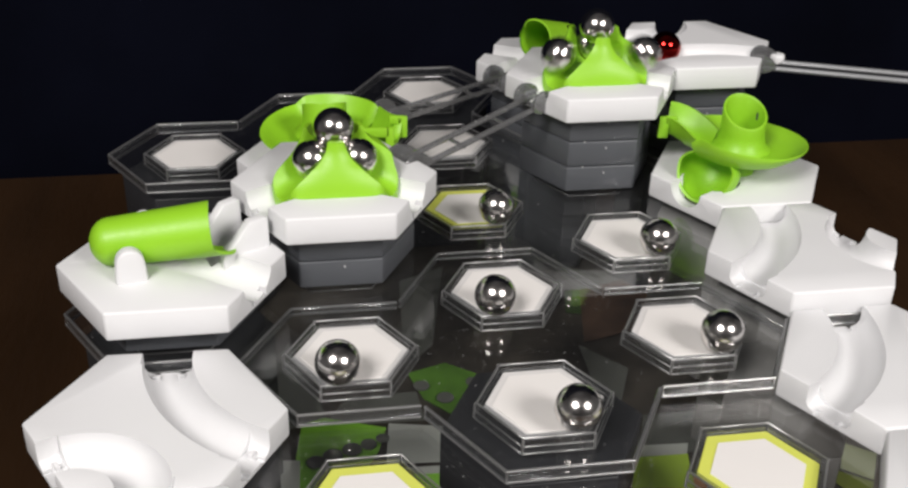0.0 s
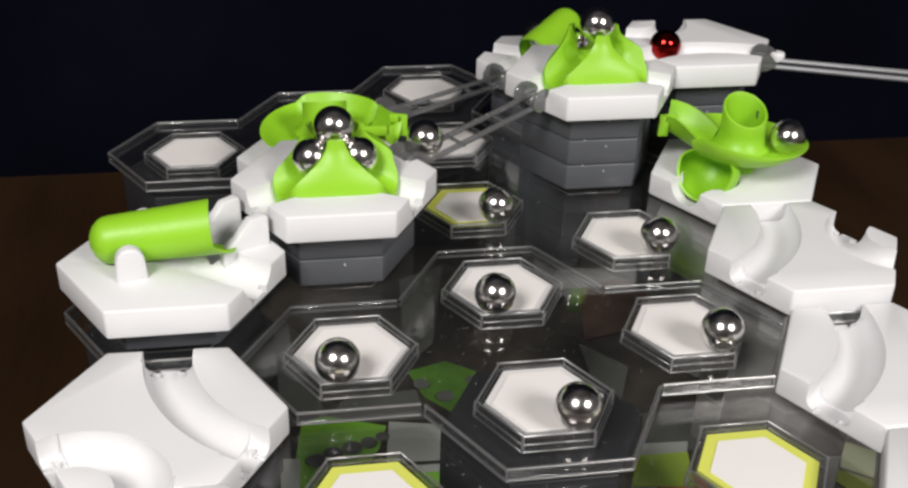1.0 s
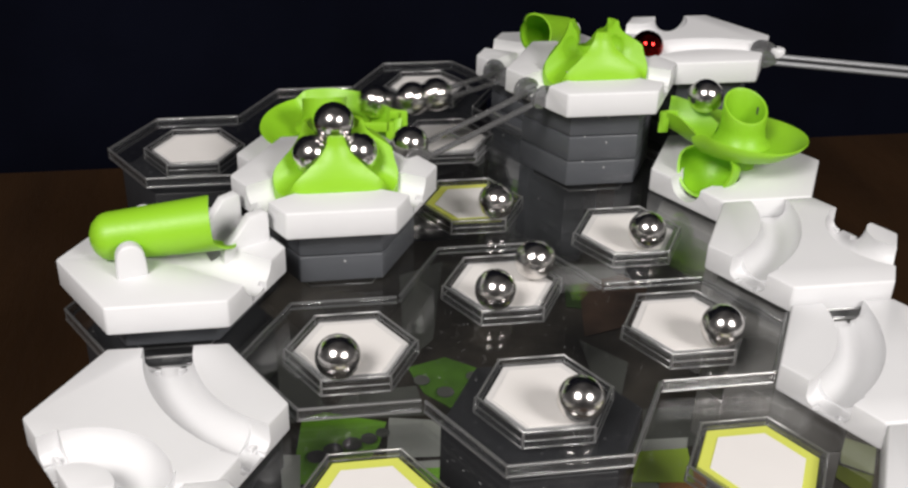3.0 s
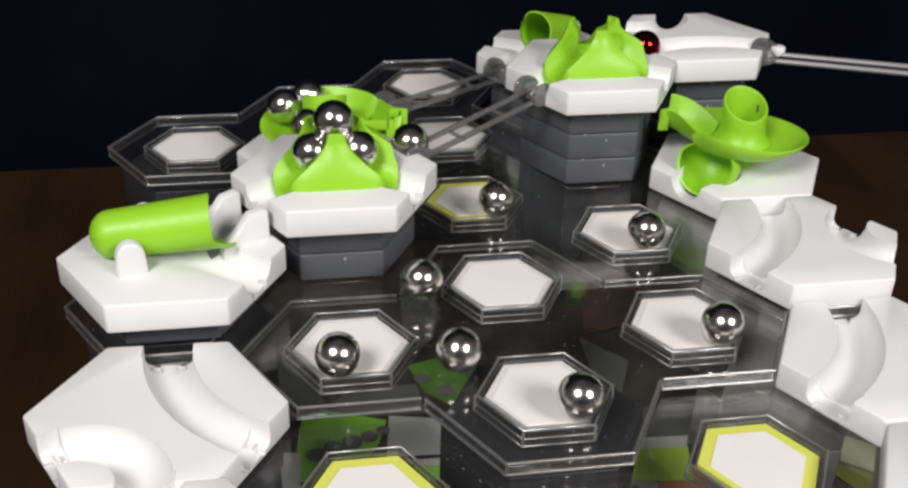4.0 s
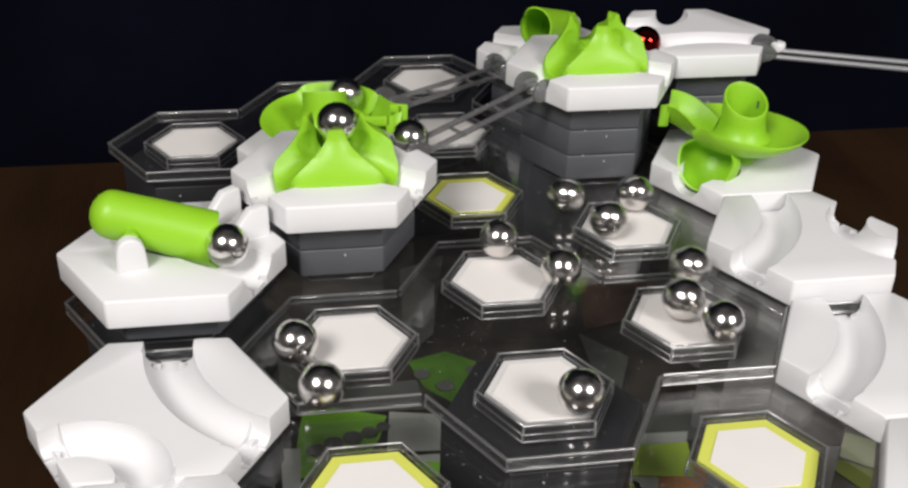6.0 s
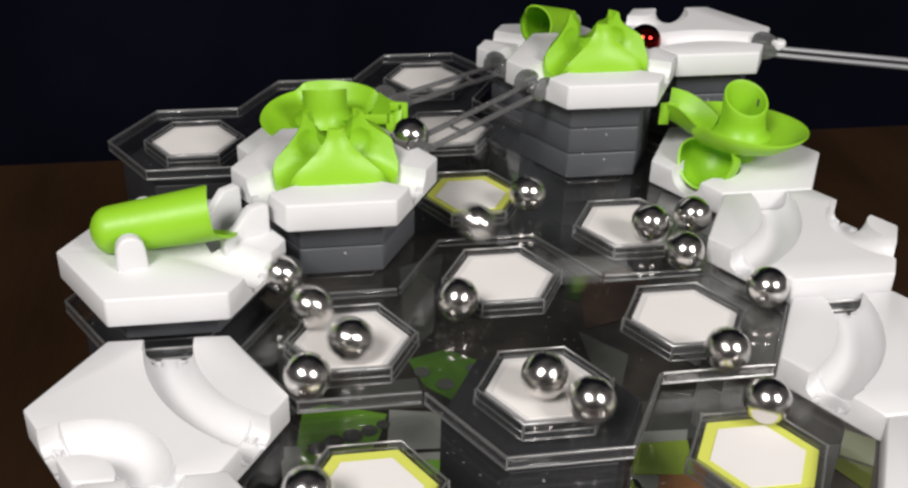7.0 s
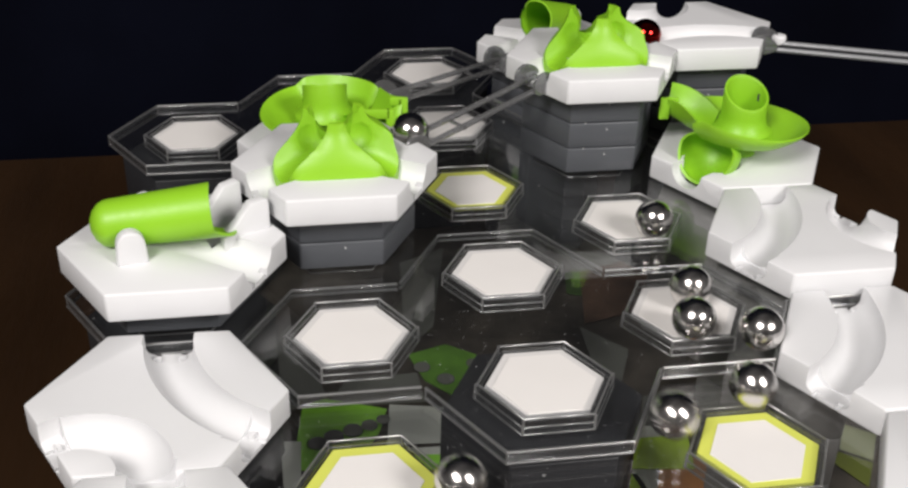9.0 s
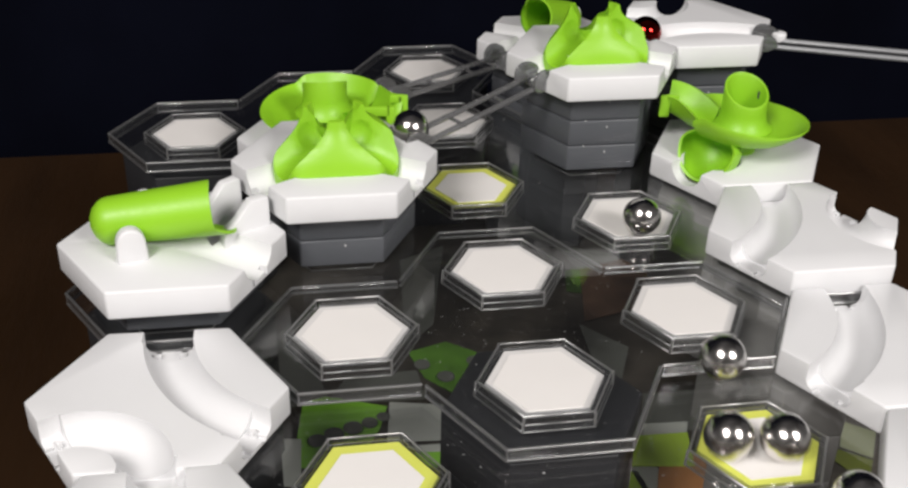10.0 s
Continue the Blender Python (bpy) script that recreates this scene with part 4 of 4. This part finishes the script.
    # far tube a
    roll(marble(), [
        (0, 0.058, 0.15, 0.034), (1.2, 0.058, 0.15, 0.034), (1.6, 0.05, 0.15, 0.035), (1.75, 0.041, 0.148, 0.0325), (1.9, 0.027, 0.1334, 0.03),
        (2.1, 0.0218, 0.1297, 0.029), (2.3, 0.0144, 0.125, 0.028), (2.5, 0.0067, 0.1171, 0.028), (2.7, -0.001, 0.1081, 0.028),
        (3.1, -0.0239, 0.0957, 0.028), (3.35, -0.0385, 0.1034, 0.0265), (3.6, -0.0503, 0.1089, 0.0265), (3.8, -0.0607, 0.1063, 0.0265),
        (4.2, -0.0687, 0.0822, 0.0265), (4.4, -0.0534, 0.0741, 0.0265), (4.56, -0.0401, 0.0879, 0.024), (4.7, -0.052, 0.09, 0.018),
        (4.84, -0.0171, 0.0608, 0.012), (5, -0.0049, 0.0642, 0.0079), (5.1, -0.0014, 0.0592, 0.0079), (5.3, 0.0084, 0.0529, 0.0079),
        (5.5, 0.0172, 0.0463, 0.0079), (5.7, 0.0279, 0.037, 0.0079), (6.2, 0.0498, 0.0155, 0.0079), (6.8, 0.0633, 0.0026, 0.0079),
        (7, 0.0606, -0.0032, 0.0079), (7.2, 0.0592, -0.0118, 0.0079), (7.5, 0.0543, -0.0208, 0.0079), (8, 0.0621, -0.0363, 0.0079),
        (8.5, 0.0563, -0.0452, 0.0079), (8.75, 0.0555, -0.0588, 0.0079), (9, 0.0561, -0.0729, 0.004), (9.3, 0.0581, -0.0900, 0.0029), (9.5, 0.0622, -0.1006, 0.0029),
        (9.7, 0.0640, -0.1100, 0.0029), (10, 0.0645, -0.1192, 0.0029)])
    # far tube b
    roll(marble(), [
        (0, 0.0715, 0.15, 0.0335), (1.4, 0.0715, 0.15, 0.0335), (1.9, 0.056, 0.15, 0.035), (2.1, 0.042, 0.149, 0.0325), (2.3, 0.0228, 0.1257, 0.031),
        (2.5, 0.0177, 0.1229, 0.0295), (2.7, 0.0123, 0.116, 0.028), (3.2, -0.0226, 0.0953, 0.028), (3.55, -0.0374, 0.1022, 0.0265),
        (3.8, -0.0427, 0.106, 0.0265), (4.2, -0.068, 0.0993, 0.0265), (4.38, -0.0683, 0.0824, 0.0265), (4.5, -0.0543, 0.0737, 0.0265),
        (4.7, -0.0423, 0.0785, 0.0265), (4.9, -0.04, 0.09, 0.024), (5.02, -0.052, 0.09, 0.018), (5.15, -0.0161, 0.0601, 0.012),
        (5.3, -0.002, 0.0608, 0.0079), (5.5, 0.008, 0.0564, 0.0079), (5.7, 0.0178, 0.0521, 0.0079), (6.2, 0.0409, 0.0339, 0.0079),
        (6.8, 0.0572, 0.0164, 0.0079), (7, 0.0553, 0.0171, 0.0079), (7.5, 0.054, 0.017, 0.0079), (8, 0.0592, 0.0177, 0.0079),
        (8.5, 0.0589, 0.0186, 0.0079), (9, 0.0564, 0.0162, 0.0079), (9.5, 0.0537, 0.0164, 0.0079), (10, 0.0521, 0.0166, 0.0079)])
    # red
    roll(marble(RED, "dark red metallic marble waiting in a tile channel"), [
        (0, 0.0911, 0.1172, 0.041), (2.45, 0.0911, 0.1172, 0.041), (2.7, 0.0881, 0.1162, 0.041), (3, 0.0820, 0.1132, 0.0405),
        (3.2, 0.0803, 0.1118, 0.0402), (10, 0.0803, 0.1118, 0.0402)])
    # t1 left
    roll(marble(), [
        (0, -0.0593, 0.0257, 0.0385), (4.68, -0.0593, 0.0257, 0.0385), (4.8, -0.0663, 0.0334, 0.037), (4.9, -0.0708, 0.032, 0.034),
        (5, -0.0766, 0.0225, 0.03), (5.1, -0.0834, 0.0159, 0.029), (5.2, -0.0892, 0.0105, 0.0275), (5.3, -0.0907, 0.0065, 0.0272),
        (5.5, -0.0903, 0.0029, 0.0265), (5.7, -0.0882, -0.0043, 0.0245), (6.1, -0.0858, -0.0075, 0.0225), (6.3, -0.081, -0.003, 0.0205),
        (6.5, -0.0812, -0.0093, 0.0195), (6.65, -0.0719, -0.0058, 0.0105), (6.8, -0.0629, -0.0285, 0.0079), (7, -0.053, -0.0405, 0.0079),
        (7.2, -0.0418, -0.0522, 0.0079), (7.5, -0.0272, -0.0696, 0.0079), (7.75, -0.027, -0.086, 0.003), (8, -0.0298, -0.0978, 0.0029),
        (8.3, -0.0332, -0.1136, 0.0029), (8.6, -0.0357, -0.1322, 0.0029), (10, -0.0357, -0.1322, 0.0029)])
    # t1 right
    roll(marble(), [
        (0, -0.0446, 0.0257, 0.0385), (4.68, -0.0446, 0.0257, 0.0385), (4.8, -0.0356, 0.0344, 0.037), (4.9, -0.0311, 0.0296, 0.034),
        (5, -0.0256, 0.0252, 0.0285), (5.1, -0.0143, 0.0374, 0.017), (5.2, -0.0038, 0.0321, 0.0079), (5.3, 0.001, 0.0071, 0.0079),
        (5.5, 0.0175, -0.0046, 0.0079), (5.7, 0.0327, -0.0143, 0.0079), (6, 0.0506, -0.0303, 0.0079), (6.3, 0.0527, -0.0407, 0.0079),
        (6.8, 0.054, -0.0483, 0.0079), (7, 0.0535, -0.0591, 0.0079), (7.2, 0.0549, -0.0714, 0.005), (7.5, 0.0546, -0.0882, 0.0029),
        (7.9, 0.057, -0.1104, 0.0029), (8, 0.0603, -0.1131, 0.0029), (8.3, 0.0606, -0.1254, 0.0029), (9, 0.0673, -0.1451, 0.0029),
        (10, 0.0673, -0.1451, 0.0029)])
    # t1 back
    roll(marble(), [
        (0, -0.052, 0.0385, 0.0385), (4.68, -0.052, 0.0385, 0.0385), (4.85, -0.052, 0.052, 0.036), (5, -0.054, 0.066, 0.03),
        (5.2, -0.0659, 0.0803, 0.0265), (5.5, -0.0481, 0.0755, 0.0265), (5.8, -0.0375, 0.09, 0.0265), (6.1, -0.0497, 0.1028, 0.0265),
        (6.35, -0.063, 0.09, 0.024), (6.45, -0.052, 0.09, 0.018), (6.58, -0.0153, 0.0586, 0.012), (6.7, 0.0021, 0.0581, 0.0079),
        (6.8, 0.011, 0.0511, 0.0079), (7, 0.0179, 0.044, 0.0079), (7.2, 0.0255, 0.0362, 0.0079), (7.5, 0.0357, 0.0242, 0.0079),
        (8, 0.0444, -0.0008, 0.0079), (8.5, 0.05, -0.0312, 0.0079), (9, 0.0485, -0.045, 0.0079), (9.3, 0.0473, -0.0534, 0.0079), (9.5, 0.0466, -0.0627, 0.006),
        (9.75, 0.0451, -0.0756, 0.0029), (10, 0.0418, -0.0918, 0.0020)])
    # t1 top
    roll(marble(), [
        (0, -0.052, 0.029, 0.048), (4.66, -0.052, 0.029, 0.048), (4.85, -0.052, 0.0285, 0.0475), (5.05, -0.051, 0.029, 0.0456),
        (5.4, -0.051, 0.029, 0.0458), (5.8, -0.051, 0.029, 0.0458), (6.3, -0.051, 0.029, 0.0458), (6.5, -0.047, 0.026, 0.041),
        (6.7, -0.0307, 0.028, 0.033), (6.8, -0.0246, 0.0268, 0.0285), (6.9, -0.0142, 0.0341, 0.015), (7, -0.0048, 0.0236, 0.0079),
        (7.2, 0.0108, -0.0042, 0.0079), (7.5, 0.0333, -0.0217, 0.0079), (8, 0.0566, -0.0614, 0.0079), (8.25, 0.0699, -0.0824, 0.003),
        (8.5, 0.0718, -0.0992, 0.0029), (8.65, 0.0692, -0.1062, 0.0029), (8.8, 0.0615, -0.1123, 0.0029), (9, 0.0504, -0.1237, 0.0029),
        (9.4, 0.034, -0.1425, 0.0029), (10, 0.034, -0.1425, 0.0029)])
    # near tube a
    roll(marble(), [
        (0, -0.1035, 0, 0.026), (5.6, -0.1035, 0, 0.026), (6.1, -0.0985, 0, 0.025), (6.35, -0.092, 0, 0.0235), (6.48, -0.086, -0.002, 0.0215),
        (6.6, -0.082, -0.0095, 0.02), (6.8, -0.0712, -0.0074, 0.0105), (7, -0.0633, -0.0218, 0.0079), (7.2, -0.0524, -0.0266, 0.0079),
        (7.5, -0.0366, -0.0316, 0.0079), (8, -0.0127, -0.0436, 0.0079), (8.5, 0.0104, -0.0622, 0.0079), (8.8, 0.0223, -0.0711, 0.007),
        (9, 0.0298, -0.0826, 0.0035), (9.2, 0.0362, -0.0931, 0.0025), (9.3, 0.0412, -0.0971, 0.0025), (9.5, 0.0498, -0.1069, 0.0029), (9.7, 0.053, -0.1182, 0.0029), (10, 0.0559, -0.1319, 0.0029)])
    # near tube b
    roll(marble(), [
        (0, -0.1168, 0, 0.0248), (5.6, -0.1168, 0, 0.0248), (6.2, -0.1115, 0, 0.0268), (6.5, -0.101, 0, 0.025), (6.65, -0.093, 0, 0.023),
        (6.8, -0.0823, -0.0097, 0.02), (7, -0.0714, -0.0066, 0.0105), (7.2, -0.0659, -0.0224, 0.0079), (7.5, -0.0607, -0.0338, 0.0079),
        (8, -0.0497, -0.051, 0.0079), (8.5, -0.0401, -0.0733, 0.004), (9, -0.0307, -0.0993, 0.0029), (9.3, -0.0262, -0.1164, 0.0029),
        (9.7, -0.0241, -0.1262, 0.0029), (10, -0.0241, -0.1262, 0.0029)])
    # plate f
    roll(marble(), [
        (0, 0.0067, 0.0452, 0.0079), (4.8, 0.0067, 0.0452, 0.0079), (4.9, 0.008, 0.0447, 0.0079), (5, 0.0102, 0.0415, 0.0079),
        (5.1, 0.0123, 0.0398, 0.0079), (5.3, 0.0156, 0.0328, 0.0079), (5.5, 0.0138, 0.03, 0.0079), (5.7, 0.0088, 0.0251, 0.0079),
        (6.2, -0.0034, 0.0065, 0.0079), (6.8, -0.0153, -0.012, 0.0079), (7, -0.019, -0.0233, 0.0079), (7.2, -0.0214, -0.0342, 0.0079),
        (7.5, -0.0258, -0.0481, 0.0079), (7.8, -0.0312, -0.0701, 0.0079), (8, -0.0339, -0.0788, 0.0029), (8.3, -0.0413, -0.0993, 0.0029),
        (8.6, -0.0477, -0.1147, 0.0029), (9, -0.0433, -0.1315, 0.0029), (10, -0.0433, -0.1315, 0.0029)])
    # plate e
    roll(marble(), [
        (0, 0.0584, 0.0164, 0.0079), (2.3, 0.0584, 0.0164, 0.0079), (2.6, 0.0577, 0.0177, 0.0079), (3.1, 0.0543, 0.0177, 0.0079),
        (4, 0.0539, 0.0165, 0.0079), (4.9, 0.0546, 0.0173, 0.0079), (5, 0.0547, 0.0163, 0.0079), (5.1, 0.0544, 0.0141, 0.0079),
        (5.3, 0.0542, 0.0105, 0.0079), (5.5, 0.0537, 0.0046, 0.0079), (5.7, 0.0532, -0.0027, 0.0079), (6.2, 0.0671, -0.0169, 0.0079),
        (6.8, 0.0805, -0.0291, 0.0079), (7, 0.079, -0.0281, 0.0079), (7.5, 0.0779, -0.0313, 0.0079), (8, 0.0756, -0.0373, 0.0079),
        (8.5, 0.0724, -0.0431, 0.0079), (8.8, 0.0693, -0.0484, 0.0079), (9, 0.0666, -0.0527, 0.0079), (9.3, 0.0612, -0.0615, 0.0079), (9.5, 0.0590, -0.0702, 0.005),
        (9.7, 0.0573, -0.0791, 0.0029),
        (10, 0.0564, -0.0945, 0.0020)])
    # plate b
    roll(marble(), [
        (0, -0.0055, -0.0148, 0.0079), (3.1, -0.0055, -0.0148, 0.0079), (3.3, -0.008, -0.0205, 0.0079), (3.8, -0.019, -0.037, 0.0079),
        (4, -0.0225, -0.0469, 0.0079), (4.2, -0.0259, -0.0554, 0.0079), (4.5, -0.0308, -0.068, 0.006), (4.7, -0.0358, -0.0802, 0.0029),
        (4.9, -0.0407, -0.0931, 0.0029), (5.1, -0.045, -0.1047, 0.0029), (5.5, -0.0495, -0.1194, 0.0029), (10, -0.0495, -0.1194, 0.0029)])
    # plate d
    roll(marble(), [
        (0, 0.0583, -0.0431, 0.0079), (5.95, 0.0583, -0.0431, 0.0079), (6.2, 0.0563, -0.0549, 0.0079), (6.5, 0.0577, -0.0634, 0.0079),
        (6.8, 0.0594, -0.0715, 0.006), (7, 0.0589, -0.0768, 0.0029), (7.2, 0.0572, -0.0864, 0.0029), (7.5, 0.0538, -0.1031, 0.0029),
        (7.75, 0.0528, -0.1164, 0.0029), (8.2, 0.0481, -0.133, 0.0029), (10, 0.0481, -0.133, 0.0029)])
    # plate a
    roll(marble(), [
        (0, -0.0568, -0.0449, 0.0079), (5.05, -0.0568, -0.0449, 0.0079), (5.3, -0.0578, -0.046, 0.0079), (5.5, -0.0591, -0.0486, 0.0079),
        (5.7, -0.0602, -0.0516, 0.0079), (6.2, -0.0638, -0.0655, 0.005), (6.5, -0.0657, -0.0773, 0.0029), (6.8, -0.0674, -0.0902, 0.0029),
        (7, -0.0681, -0.0969, 0.0029), (7.4, -0.0702, -0.1143, 0.0029), (10, -0.0702, -0.1143, 0.0029)])
    # plate c
    roll(marble(), [
        (0, 0.0056, -0.0738, 0.0079), (1, 0.0056, -0.0738, 0.0079), (1.4, 0.0064, -0.0734, 0.0079), (6.75, 0.0067, -0.072, 0.0079),
        (6.85, 0.007, -0.0726, 0.0079), (7, 0.0084, -0.0768, 0.0079), (7.2, 0.0102, -0.0851, 0.0079), (7.5, 0.0137, -0.0937, 0.004),
        (7.7, 0.0149, -0.105, 0.0029), (7.9, 0.0159, -0.1171, 0.0029), (8.4, 0.0155, -0.1305, 0.0029), (10, 0.0155, -0.1305, 0.0029)])


motions()
